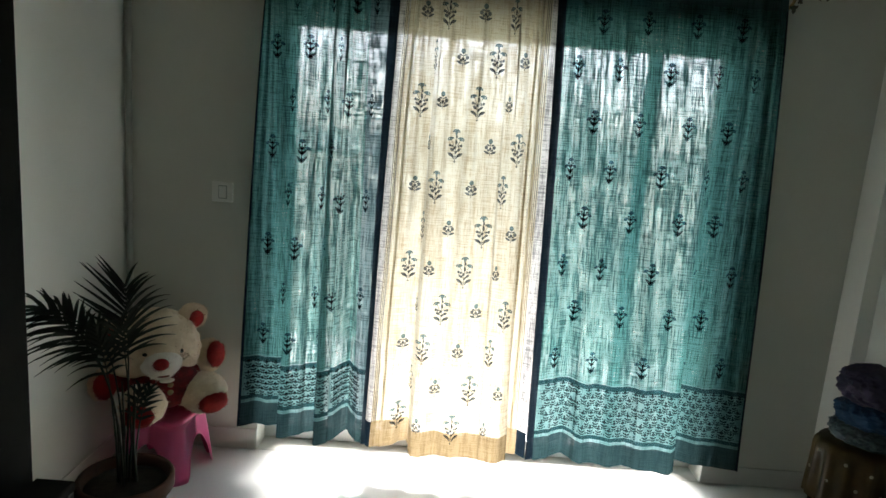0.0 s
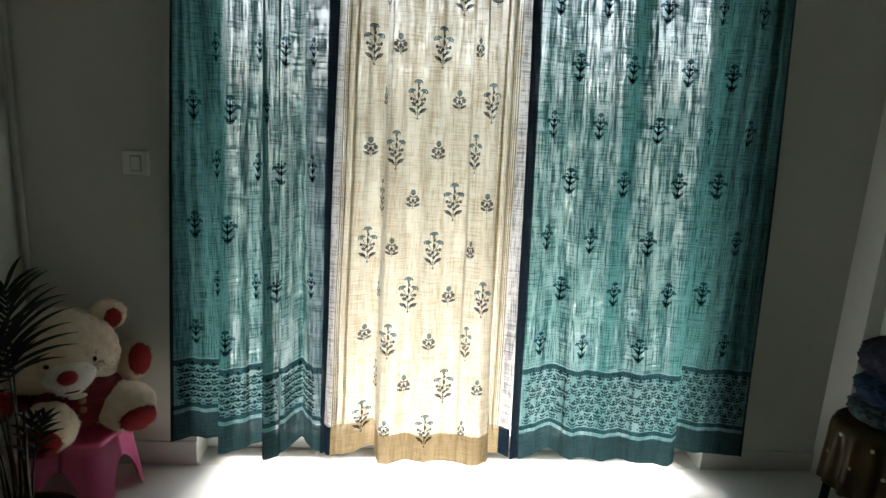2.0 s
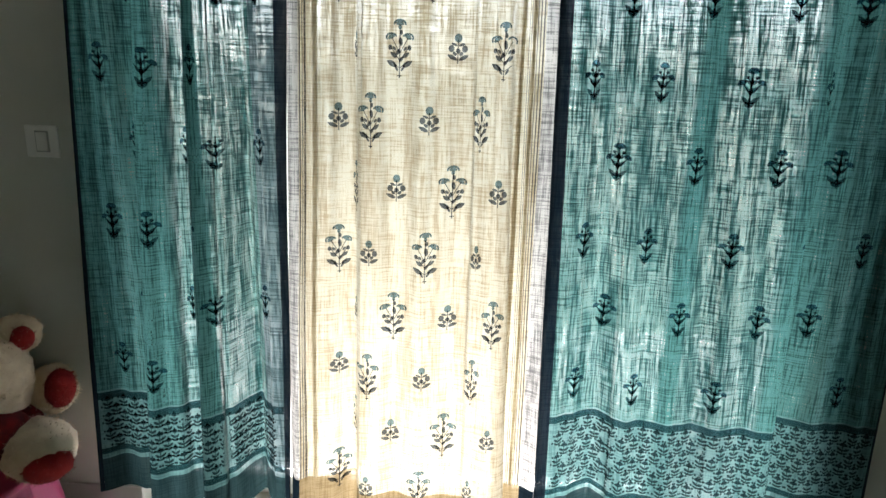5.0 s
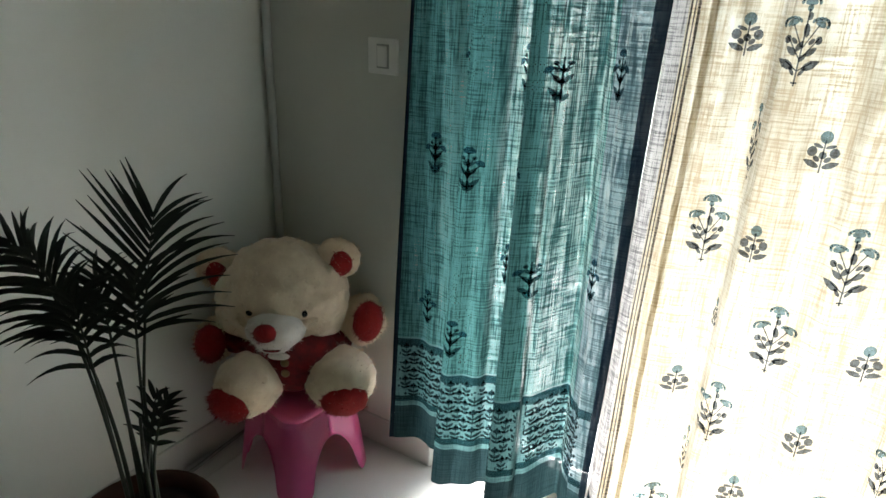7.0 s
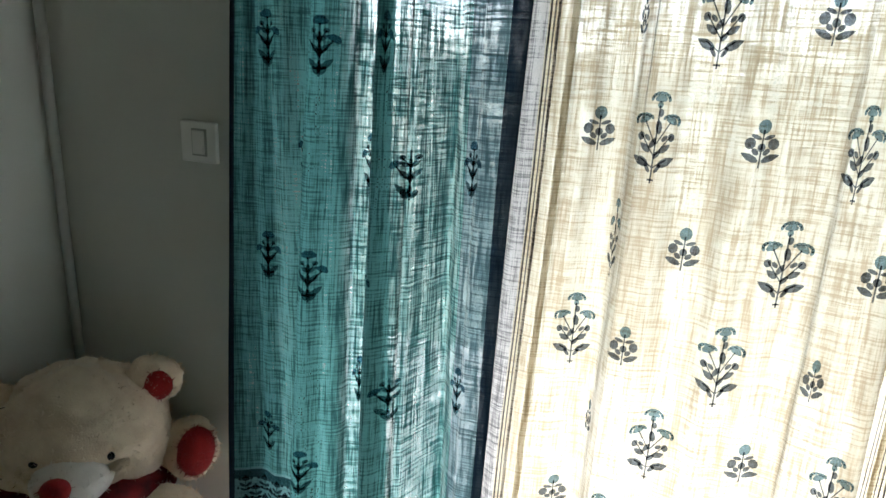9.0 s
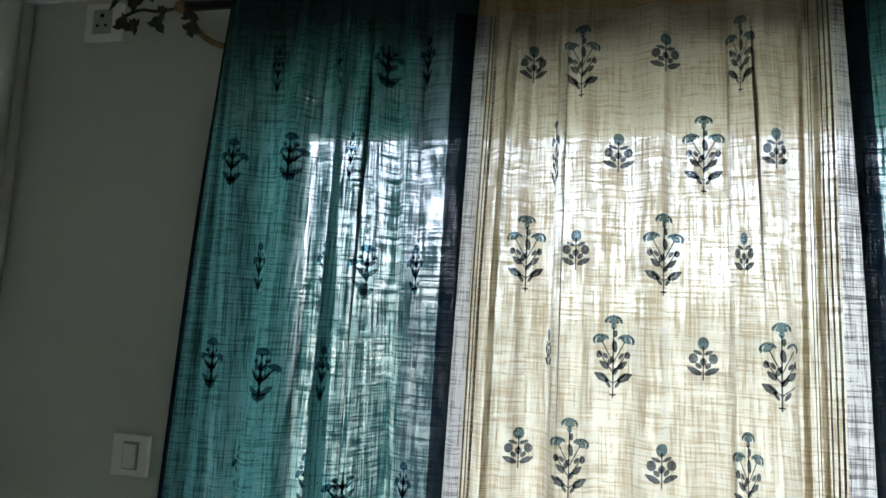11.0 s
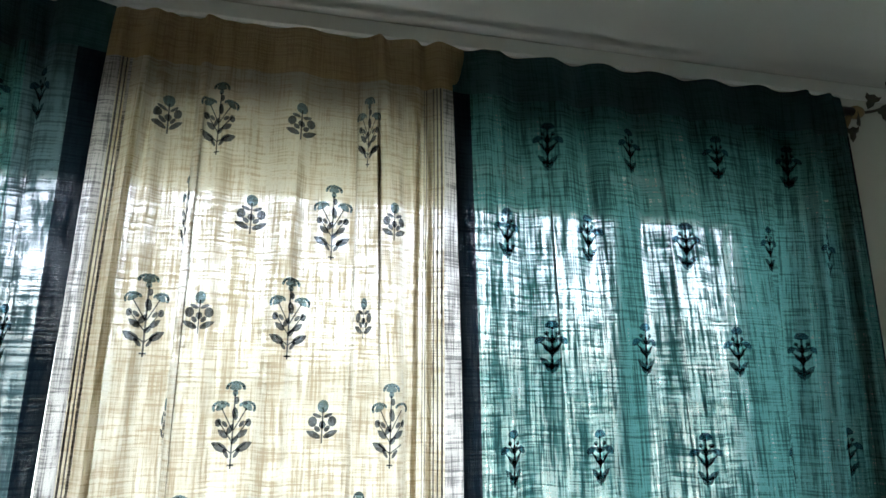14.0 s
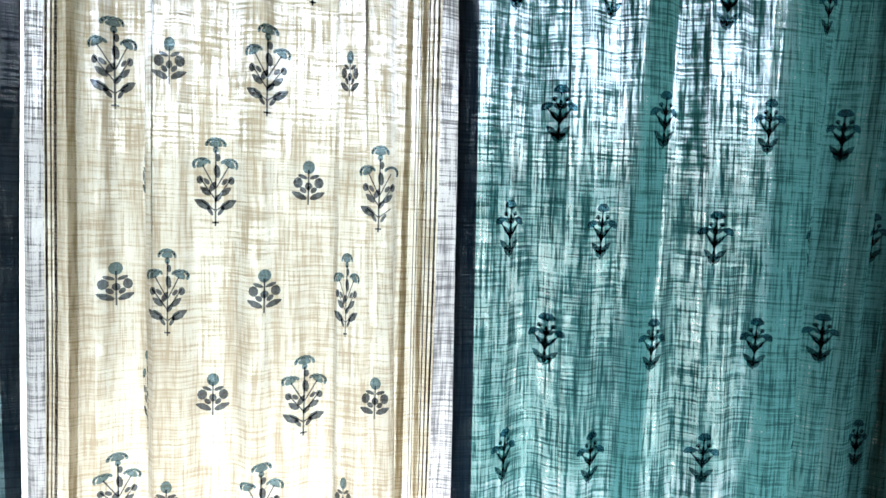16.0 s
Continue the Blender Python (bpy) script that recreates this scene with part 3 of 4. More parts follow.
def teal_curtain(cloth, label, edge0, edge1, grey):
    w, pitch = cloth.width, (cloth.border - cloth.hem_line - 0.066) / 6
    ob = curtain(label)
    part("panel", cloth.strip(edge0, w - edge1 - grey, cloth.border, HEAD_Z, 70), M_TEAL, ob, "teal slub cotton", True)
    part("border", cloth.strip(edge0, w - edge1 - grey, cloth.hem_line, cloth.border, 16), M_TEAL_BORDER, ob, "pale teal band with small dark florets", True)
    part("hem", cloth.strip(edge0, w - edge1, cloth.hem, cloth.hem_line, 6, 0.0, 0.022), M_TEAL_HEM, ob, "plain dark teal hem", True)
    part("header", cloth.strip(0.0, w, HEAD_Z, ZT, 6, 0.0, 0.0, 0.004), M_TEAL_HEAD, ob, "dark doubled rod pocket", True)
    if grey:
        part("band", cloth.strip(w - edge1 - grey, w - edge1, cloth.hem_line, HEAD_Z, 70), M_GREYBAND, ob, "slate grey band", True)
    part("edge_trim", cloth.strip(0.0, edge0, cloth.hem, HEAD_Z, 70), M_NAVY, ob, "navy selvedge", True)
    part("edge_trim", cloth.strip(w - edge1, w, cloth.hem, HEAD_Z, 70), M_NAVY, ob, "navy selvedge", True)
    # border lines
    for z0, z1, lift in ((cloth.border - 0.026, cloth.border - 0.004, 0.0015), (cloth.hem_line + 0.016, cloth.hem_line + 0.034, 0.0015)):
        part("border_line", cloth.strip(edge0, w - edge1, z0, z1, 2, lift), M_INK_TEAL, ob, "", True)
    bm, uv = print_mesh()
    for k in range(6):
        z = cloth.hem_line + 0.040 + pitch * (k + 0.5)
        n = int(w / 0.042)
        for i in range(n):
            u = (i + 0.5 + 0.5 * (k % 2)) * w / n
            if edge0 + 0.01 < u < w - edge1 - 0.012:
                j = min(max(jj for jj in range(len(cloth.u)) if cloth.u[jj] <= u), len(cloth.u) - 2)
                ln = cloth.line(round(z, 3))
                f = (u - cloth.u[j]) / (cloth.u[j + 1] - cloth.u[j])
                x = ln[j][0] * (1 - f) + ln[j + 1][0] * f
                h = cloth.front(x, z)
                if h and abs(h[1] - u) < 0.01:
                    sq = min(1.0, abs(ln[j + 1][0] - ln[j][0]) / (cloth.u[j + 1] - cloth.u[j]))
                    stamp(bm, uv, cloth, FLORET, x, z, sq, 0.96)
    tagged(part("border_print", bm, M_INK_BORDER, ob, "small dark block-printed florets"), kind="stuff")
    return ob


def sprigs(cloth, ob, rows_a, rows_b, cols_a, cols_b):
    """Two alternating rows of sprigs; columns: place at the top, squash in its fold, drift to the hem."""
    for rows, cols in ((rows_a, cols_a), (rows_b, cols_b)):
        for z in rows:
            for x, sq, drift in cols:
                bm, uv = print_mesh()
                px, pz, q = x + drift * (2.0 - z) / 1.4, z + random.uniform(-0.006, 0.006), sq * random.uniform(0.93, 1.05)
                stamp(bm, uv, cloth, SPRIG, px, pz, q, 1.05)
                if not bm.verts:
                    bm.free()
                    continue
                sprig = part("sprig", bm, M_INK_TEAL, ob)
                for rings in SPRIG_BUDS:
                    bud, uvb = print_mesh()
                    stamp(bud, uvb, cloth, rings, px, pz, q, 1.05)
                    if bud.verts:
                        part("bud", bud, M_INK_BUD, sprig, "blue-green bud")
                    else:
                        bud.free()


ob1 = teal_curtain(C1, "narrow gathered teal curtain with dark flower sprigs and a printed border", 0.014, 0.015, 0.060)
sprigs(C1, ob1, (2.0, 1.597, 1.203, 0.785), (1.806, 1.402, 1.0, 0.595), ((-0.866, 0.40, -0.012), (-0.716, 0.45, -0.024), (-0.622, 0.90, -0.038), (-0.542, 0.55, -0.006)), ((-0.928, 0.9, -0.030), (-0.790, 1.0, -0.040), (-0.668, 0.35, -0.045)))
ob3 = teal_curtain(C3, "wide teal curtain with dark flower sprigs and a printed border", 0.034, 0.014, 0.0)
sprigs(C3, ob3, (2.003, 1.603, 1.204, 0.79), (1.812, 1.404, 0.994, 0.576), ((0.367, 0.95, 0.020), (0.546, 1.0, 0.040), (0.744, 0.9, 0.052), (0.933, 0.95, 0.010)), ((0.278, 0.9, 0.042), (0.448, 0.95, 0.032), (0.650, 1.0, 0.050), (0.850, 0.6, 0.042), (0.997, 0.85, 0.060)))

w = C2.width
ob2 = curtain("cream curtain with slate-blue block-printed flowers and striped edges")
S0, S1 = 0.105, 0.118
part("panel", C2.strip(S0, w - S1, HEM_Z + 0.008, HEAD_Z, 70), M_CREAM, ob2, "cream slub cotton", True)
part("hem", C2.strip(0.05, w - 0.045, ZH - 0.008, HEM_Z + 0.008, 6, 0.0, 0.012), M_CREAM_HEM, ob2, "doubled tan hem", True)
part("hem_corner", C2.strip(0.0, 0.05, ZH - 0.008, HEM_Z + 0.008, 6), M_NAVY, ob2, "dark hem corner", True)
part("hem_corner", C2.strip(w - 0.045, w, ZH - 0.008, HEM_Z + 0.008, 6), M_NAVY, ob2, "dark hem corner", True)
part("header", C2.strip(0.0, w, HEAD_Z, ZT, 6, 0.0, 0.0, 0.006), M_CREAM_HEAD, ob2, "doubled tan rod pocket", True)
part("edge_band", C2.strip(0.0, 0.05, HEM_Z + 0.008, HEAD_Z, 70), M_STRIPE, ob2, "grey slub stripe", True)
part("edge_band", C2.strip(w - 0.045, w, HEM_Z + 0.008, HEAD_Z, 70), M_STRIPE, ob2, "grey slub stripe", True)
part("stripe_field", C2.strip(0.05, S0, HEM_Z + 0.008, HEAD_Z, 70), M_CREAM, ob2, "", True)
part("stripe_field", C2.strip(w - S1, w - 0.045, HEM_Z + 0.008, HEAD_Z, 70), M_CREAM, ob2, "", True)
for u, m, h in ((0.054, M_PINSTRIPE, 0.0018), (0.062, M_PINSTRIPE, 0.0014), (0.070, M_STRIPE, 0.003), (0.098, M_YELLOW, 0.006), (w - 0.050, M_PINSTRIPE, 0.0018), (w - 0.058, M_PINSTRIPE, 0.0014), (w - 0.066, M_PINSTRIPE, 0.0012), (w - 0.084, M_PINSTRIPE, 0.001), (w - 0.090, M_PINSTRIPE, 0.001), (w - 0.075, M_YELLOW, 0.005), (w - 0.112, M_YELLOW, 0.008)):
    part("woven_stripe", C2.strip(u - h, u + h, HEM_Z + 0.008, HEAD_Z, 50, 0.0012), m, ob2, "", True)
EVEN = ((-0.342, 1.0), (-0.253, 0.9), (-0.110, 0.95), (0.012, 0.55))
ODD = ((-0.295, 0.22), (-0.185, 1.0), (-0.045, 1.0), (0.062, 0.85))
for r in range(11):
    for c, (x, sq) in enumerate(ODD if r % 2 else EVEN):
        tall = (c + r // 2 + (1 if r % 2 == 0 else 0)) % 2 == 0
        k = r / 10
        z = 1.995 - 0.1755 * r
        px = x + (-0.012 if c < 2 else 0.0) * k + (0.02 * k if c == 3 else 0)
        q = sq * random.uniform(0.93, 1.04)
        bm, uv = print_mesh()
        bl, uvb = print_mesh()
        stamp(bm, uv, C2, TALL if tall else SMALL, px, z, q, 1.08)
        stamp(bl, uvb, C2, TALL_BLOOM if tall else SMALL_BLOOM, px, z, q, 1.08)
        flower = part("flower", bm, M_INK_BLUE, ob2)
        part("bloom", bl, M_INK_BLOOM, flower, "blue flower heads")

# ---- rod ----
def ivy_leaf(size):
    bm = bmesh.new()
    outline = [(0.0, 0.0), (0.30, 0.12), (0.50, 0.02), (0.46, 0.34), (0.24, 0.50), (0.26, 0.72), (0.0, 1.05), (-0.26, 0.72), (-0.24, 0.50), (-0.46, 0.34), (-0.50, 0.02), (-0.30, 0.12)]
    c = bm.verts.new((0, 0.45 * size, 0.10 * size))
    ring = [bm.verts.new((x * size, y * size, 0)) for x, y in outline]
    for k in range(len(ring)):
        bm.faces.new((c, ring[k], ring[(k + 1) % len(ring)]))
    ex = bmesh.ops.extrude_face_region(bm, geom=bm.faces[:])
    bmesh.ops.translate(bm, vec=(0, 0, -0.0012), verts=[v for v in ex["geom"] if isinstance(v, bmesh.types.BMVert)])
    return bm


rod = thing("curtain_rod", 0, 2.950, 2.170, "dark bronze curtain rod with leafy vine finials", "curtain rod")
part("pole", tube([(-1.12, 0, 0), (1.15, 0, 0)], 0.011, 12), M_ROD, rod, "", True)
for side, lift in ((-1, 0.0), (1, 0.045)):
    end = 1.12 if side < 0 else 1.15
    knob = lathe([(0.004, -0.012), (0.014, -0.010), (0.016, 0.0), (0.013, 0.012), (0.006, 0.02)], 14, m=pose(side * end, 0, 0, 0, 90 * side, 0))
    part("end_knob", knob, M_GOLD, rod, "dull brass end knob", True)
    vine = [Vector((side * (end + 0.005), 0, 0)), Vector((side * (end + 0.05), -0.012, -0.018 + lift * 0.4)), Vector((side * (end + 0.10), -0.02, -0.004 + lift)), Vector((side * (end + 0.16), -0.01, -0.03 + lift))]
    fin = part("finial", tube([p for a, b, c in ((vine[0], vine[1], (vine[1] + vine[2]) / 2), ((vine[1] + vine[2]) / 2, vine[2], vine[3])) for p in bezier(a, b, c, 6)], 0.0035, 6), M_IVY, rod, "twisted vine finial with small metal leaves", True)
    for k, (dx, dz, turn, sz) in enumerate(((0.035, -0.005, 200, 0.035), (0.055, -0.03, 150, 0.040), (0.085, 0.012, 20, 0.042), (0.105, -0.03, 190, 0.036), (0.125, 0.0, 60, 0.038), (0.150, -0.03, 120, 0.040), (0.160, 0.0, 330, 0.034))):
        lf = part("leaf", ivy_leaf(sz), M_IVY, fin)
        lf.matrix_basis = pose(side * (end + dx), -0.022, dz + lift, 75, turn, 14 * (k % 3 - 1))
    br = part("bracket", tube(bezier((side * (end - 0.02), 0.0, -0.01), (side * (end - 0.02), 0.02, -0.07), (side * (end - 0.09), 0.055, -0.075), 10), 0.007, 8), M_GOLD, rod, "curled brass wall bracket", True)
    for k, (dx, dz, turn) in enumerate(((-0.03, -0.045, 170), (-0.055, -0.055, 240), (-0.015, -0.02, 110))):
        lf = part("leaf", ivy_leaf(0.034), M_IVY, br)
        lf.matrix_basis = pose(side * (end + dx), -0.018, dz, 75, turn, 10 * k)

# ---- wall fittings ----
sw = thing("light_switch", -1.178, YW, 1.191, "white plastic light switch plate on the wall", "light switch")
part("plate", box(-0.046, 0.046, -0.010, 0, -0.044, 0.044, 0.004, seg=2), M_PLATE, sw)
part("surround", box(-0.016, 0.022, -0.0125, -0.0101, -0.029, 0.029, 0.001), M_PLATE_GREY, sw)
part("rocker", box(-0.012, 0.018, -0.0165, -0.0126, -0.025, 0.025, 0.0015), M_PLATE, sw, "white rocker")

so = thing("wall_socket", -1.361, YW, 2.168, "white wall socket plate high under the ceiling", "socket")
part("plate", box(-0.05, 0.05, -0.012, 0, -0.046, 0.046, 0.004, seg=2), M_PLATE, so)
part("face", box(-0.026, 0.026, -0.0145, -0.0121, -0.030, 0.030, 0.001), M_PLATE_GREY, so)
for dx, dz, r in ((0, 0.014, 0.005), (-0.011, -0.010, 0.0035), (0.011, -0.010, 0.0035)):
    part("pin_hole", lathe([(r, 0), (r, 0.0012)], 10, m=pose(dx, -0.0147, dz, 90, 0, 0)), M_BLACK, so)

cd = tagged(part("conduit", tube([(-1.572, 2.984, 0.101), (-1.575, 2.984, 1.1), (-1.572, 2.984, 2.221)], 0.012, 10), M_CONDUIT, None, "", True), "pale plastic cable conduit running up the room corner", "conduit")
cb = [Vector((-1.585, 2.95, 0.008)), Vector((-1.575, 2.72, 0.007)), Vector((-1.56, 2.55, 0.007)), Vector((-1.575, 2.35, 0.007)), Vector((-1.55, 2.15, 0.007)), Vector((-1.57, 1.76, 0.007))]
cable = tube([v.to_3d() if len(v) == 2 else v for v in smooth_path(cb, 6)], 0.006, 8)
tagged(part("cable", cable, M_CABLE, None, "", True), "thin grey cable lying along the foot of the wall", "cable")

# ---- cabinet ----
cab = thing("cabinet", -1.41, 1.42, 0, "tall black wooden cabinet against the side wall", "cabinet")
part("body", box(-0.188, 0.180, -0.40, 0.312, 0.0, 2.1, 0.003), M_DARK, cab)
for y0 in (-0.398, -0.043):
    d = part("door", box(0.1805, 0.203, y0, y0 + 0.352, 0.06, 2.08, 0.003), M_BLACK, cab)
    part("knob", lathe([(0.004, 0), (0.005, 0.012), (0.011, 0.018), (0.010, 0.026)], 12, m=pose(0.203, y0 + (0.32 if y0 < -0.1 else 0.03), 1.0, 0, 90, 0)), M_ROD, d)
bench = thing("bench", -1.150, 1.50, 0, "low black wooden bench in front of the cabinet", "bench")
part("top", box(-0.052, 0.050, -0.30, 0.232, 0.545, 0.572, 0.004), M_BLACK, bench)
for y in (-0.27, 0.20):
    part("panel", box(-0.045, 0.043, y - 0.012, y + 0.012, 0.0, 0.545, 0.003), M_BLACK, bench)

# ---- pink stool ----
SH = 0.264


def square_ring(half, r, n=8):
    """A quarter of a rounded square, from the middle of one side round the corner to the middle of the next: place, way out, distance from the side's middle."""
    out = [((half - r) * k / n, -half, 0.0, -1.0, (half - r) * k / n) for k in range(n)]
    for k in range(n + 1):
        a = radians(-90 + 90 * k / n)
        out.append((half - r + r * math.cos(a), -half + r + r * math.sin(a), math.cos(a), math.sin(a), half))
    return out + [(half, -(half - r) * k / n, 1.0, 0.0, (half - r) * k / n) for k in range(n - 1, -1, -1)]


def stool_leg():
    """A rounded corner leg with a shallow channel, between two half arches."""
    bm, rows, grid = bmesh.new(), 10, []
    for r in range(rows + 1):
        row = []
        for i, (_, _, _, _, d) in enumerate(square_ring(0.15, 0.055)):
            low = 0.168 * math.sqrt(max(0.0, 1 - (d / 0.084) ** 2)) if d < 0.084 else 0.0
            z = low + (SH - 0.016 - low) * r / rows
            x, y, nx, ny, _ = square_ring(0.120 + 0.034 * (1 - z / SH) ** 0.8, 0.050 + 0.008 * (1 - z / SH))[i]
            groove = 0.006 * max(0.0, 1 - (abs(i - 12) / 3.2) ** 4) * min(1.0, max(0.0, (SH - 0.035 - z) / 0.02))
            lip = 0.003 * max(0.0, 1 - (z - low) / 0.010) if d < 0.084 else 0.0
            row.append(bm.verts.new((x - nx * groove + nx * lip, y - ny * groove + ny * lip, z)))
        grid.append(row)
    for a, b in zip(grid, grid[1:]):
        for k in range(len(a) - 1):
            bm.faces.new((a[k], a[k + 1], b[k + 1], b[k]))
    bmesh.ops.solidify(bm, geom=bm.faces[:], thickness=0.004)
    return bm


def stool_seat():
    bm, prev = bmesh.new(), None
    for half, z in ((0.122, SH - 0.020), (0.124, SH - 0.012), (0.121, SH - 0.004), (0.114, SH), (0.100, SH - 0.001), (0.05, SH - 0.002)):
        ring = []
        for q in range(4):
            turn = Matrix.Rotation(radians(90 * q), 3, "Z")
            ring += [bm.verts.new(turn @ Vector((x, y, z))) for x, y, *_ in square_ring(half, half * 0.4)[:-1]]
        if prev:
            for k in range(len(ring)):
                bm.faces.new((prev[k], prev[(k + 1) % len(ring)], ring[(k + 1) % len(ring)], ring[k]))
        else:
            bm.faces.new(ring[::-1])
        prev = ring
    bm.faces.new(prev)
    return bm


stool = thing("stool", -1.330, 2.800, 0, "small glossy pink plastic stool with arched sides", "stool", rz=-9)
leg = part("leg", stool_leg(), M_PINK, stool, "", True)
for k in (1, 2, 3):
    ob = new("leg", leg.data)
    ob.parent = stool
    ob.matrix_basis = pose(0, 0, 0, 0, 0, 90 * k)
part("seat", stool_seat(), M_PINK, stool, "", True)

# ---- plush bear ----
def bear():
    """A seated plush bear in a red shirt, one mesh."""
    rnd = random.Random(5)
    bm = bmesh.new()
    fwd, side, up = Vector((0.53, -0.848, 0)), Vector((0.848, 0.53, 0)), Vector((0, 0, 1))
    base = Matrix((side, fwd, up)).transposed()
    hairs = []

    def lump(c, r, mi, toward=None, rough=0.006, sub=4, fur=0.0, roll=0.0):
        c = Vector(c)
        m = base if toward is None else Matrix.Identity(3)
        if toward is not None:
            f = Vector(toward).normalized()
            s = f.cross(up).normalized()
            m = Matrix((s, f, s.cross(f))).transposed()
        m = m @ Matrix.Rotation(radians(roll), 3, "Y")
        res = bmesh.ops.create_icosphere(bm, subdivisions=sub, radius=1.0)
        for v in res["verts"]:
            n = v.co.copy()
            p = m @ Vector((n.x * r[0], n.y * r[1], n.z * r[2]))
            q = (c + p) * 28
            p *= 1 + rough / max(r) * (noise.noise(q) + 0.6 * noise.noise(q * 2.7))
            v.co = c + p
            if fur and rnd.random() < fur:
                hairs.append((v.co.copy(), (m @ Vector((n.x / r[0], n.y / r[1], n.z / r[2]))).normalized(), mi))
        for f in {f for v in res["verts"] for f in v.link_faces}:
            f.material_index, f.smooth = mi, True

    head = Vector((-1.402, 2.826, 0.541))
    lump(head, (0.184, 0.160, 0.150), 0, rough=0.010, sub=5, fur=0.35)
    lump(head + up * 0.055 + fwd * 0.03, (0.125, 0.11, 0.105), 0, rough=0.012, fur=0.35)
    lump(head - up * 0.05 - side * 0.055, (0.135, 0.125, 0.085), 0, rough=0.01, fur=0.35)
    lump(head - up * 0.05 + side * 0.065, (0.122, 0.125, 0.085), 0, rough=0.01, fur=0.35)
    muz = Vector((-1.320, 2.716, 0.502))
    lump(muz, (0.080, 0.076, 0.056), 1, rough=0.004, fur=0.25)
    lump(muz - up * 0.024 + fwd * 0.012 - side * 0.004, (0.056, 0.052, 0.040), 1, rough=0.004, fur=0.25)
    lump(muz + up * 0.044 - fwd * 0.012, (0.070, 0.034, 0.018), 1, rough=0.006, fur=0.3, roll=5)
    lump(Vector((-1.294, 2.654, 0.520)), (0.030, 0.024, 0.024), 2, rough=0.002, sub=3, fur=0.2)
    lump(muz + fwd * 0.058 - up * 0.036, (0.024, 0.008, 0.004), 3, rough=0.0, sub=2)
    for e, w in ((Vector((-1.368, 2.674, 0.550)), -1), (Vector((-1.259, 2.758, 0.545)), 1)):
        lump(e, (0.012, 0.009, 0.012), 4, rough=0.0, sub=3)
        lump(e + up * 0.016 - fwd * 0.012 - side * w * 0.004, (0.032, 0.016, 0.010), 0, rough=0.004, fur=0.1, roll=-6 * w)
        lump(e - up * 0.024 - fwd * 0.006, (0.034, 0.018, 0.014), 0, rough=0.005, fur=0.4)
    for e, w in ((Vector((-1.532, 2.713, 0.618)), -1), (Vector((-1.271, 2.912, 0.650)), 1)):
        lump(e, (0.062, 0.028, 0.060), 0, rough=0.006, fur=0.4)
        lump(e + fwd * 0.020 + side * (0.010 if w > 0 else 0.004) - up * 0.006, (0.032, 0.014, 0.038), 2, rough=0.003, sub=3, fur=0.3)
    lump((-1.375, 2.845, 0.400), (0.158, 0.118, 0.120), 3, rough=0.006)
    lump((-1.322, 2.772, 0.385), (0.135, 0.090, 0.095), 3, rough=0.008)
    lump((-1.36, 2.80, 0.345), (0.14, 0.12, 0.062), 3, rough=0.006)
    lr, ll = Vector((-1.182, 2.812, 0.346)), Vector((-1.360, 2.642, 0.350))
    lump(lr, (0.096, 0.106, 0.086), 0, (0.71, -0.70, 0.10), 0.008, fur=0.4)
    lump(ll, (0.088, 0.106, 0.082), 0, (0.42, -0.90, 0.12), 0.008, fur=0.4)
    lump((lr + Vector((-1.33, 2.86, 0.345))) / 2, (0.08, 0.10, 0.074), 0, (0.6, -0.4, 0.1), 0.008, fur=0.3)
    lump((ll + Vector((-1.40, 2.80, 0.345))) / 2, (0.08, 0.10, 0.074), 0, (0.3, -0.9, 0.1), 0.008, fur=0.3)
    lump(lr + Vector((0.064, -0.060, -0.014)), (0.062, 0.026, 0.048), 2, (0.71, -0.70, -0.10), 0.003, fur=0.3)
    lump(ll + Vector((0.020, -0.086, -0.010)), (0.058, 0.028, 0.050), 2, (0.22, -0.95, -0.05), 0.003, fur=0.3)
    ar, al = Vector((-1.208, 2.942, 0.464)), Vector((-1.545, 2.690, 0.402))
    lump(ar, (0.066, 0.062, 0.074), 0, (0.75, -0.62, 0.2), 0.006, fur=0.4)
    lump((ar + Vector((-1.34, 2.90, 0.45))) / 2, (0.055, 0.085, 0.058), 0, (0.9, 0.3, 0.25), 0.006, fur=0.3)
    lump(ar + Vector((0.040, -0.030, 0.020)), (0.042, 0.024, 0.056), 2, (0.78, -0.55, 0.30), 0.003, fur=0.3, roll=-12)
    lump(al, (0.056, 0.060, 0.066), 0, (0.3, -0.9, 0.1), 0.006, fur=0.4)
    lump((al + Vector((-1.43, 2.80, 0.43))) / 2, (0.055, 0.08, 0.055), 3, (-0.5, -0.6, -0.1), 0.006)
    lump(al + Vector((0.028, -0.040, 0.012)), (0.042, 0.024, 0.054), 2, (0.5, -0.75, 0.25), 0.003, fur=0.3)
    for d in (0.420, 0.388):
        lump(Vector((-1.273, 2.694, d)), (0.012, 0.006, 0.012), 5, rough=0.0, sub=2)
    lump(Vector((-1.283, 2.684, 0.442)), (0.030, 0.010, 0.010), 1, rough=0.002, sub=2)
    for p, n, mi in hairs:
        for _ in range(4):
            d = (n + Vector((rnd.uniform(-0.6, 0.6), rnd.uniform(-0.6, 0.6), rnd.uniform(-0.8, 0.4)))).normalized()
            t = d.cross(Vector((rnd.random(), rnd.random(), rnd.random()))).normalized() * 0.0011
            o = p + t * rnd.uniform(-2.5, 2.5) - n * 0.002
            f = bm.faces.new((bm.verts.new(o - t), bm.verts.new(o + t), bm.verts.new(o + d * rnd.uniform(0.007, 0.016))))
            f.material_index = mi
    ob = new("teddy_bear", mesh_of(bm, "teddy_bear", [M_FUR, M_MUZZLE, M_RED, M_SHIRT, M_EYE, M_GOLD]))
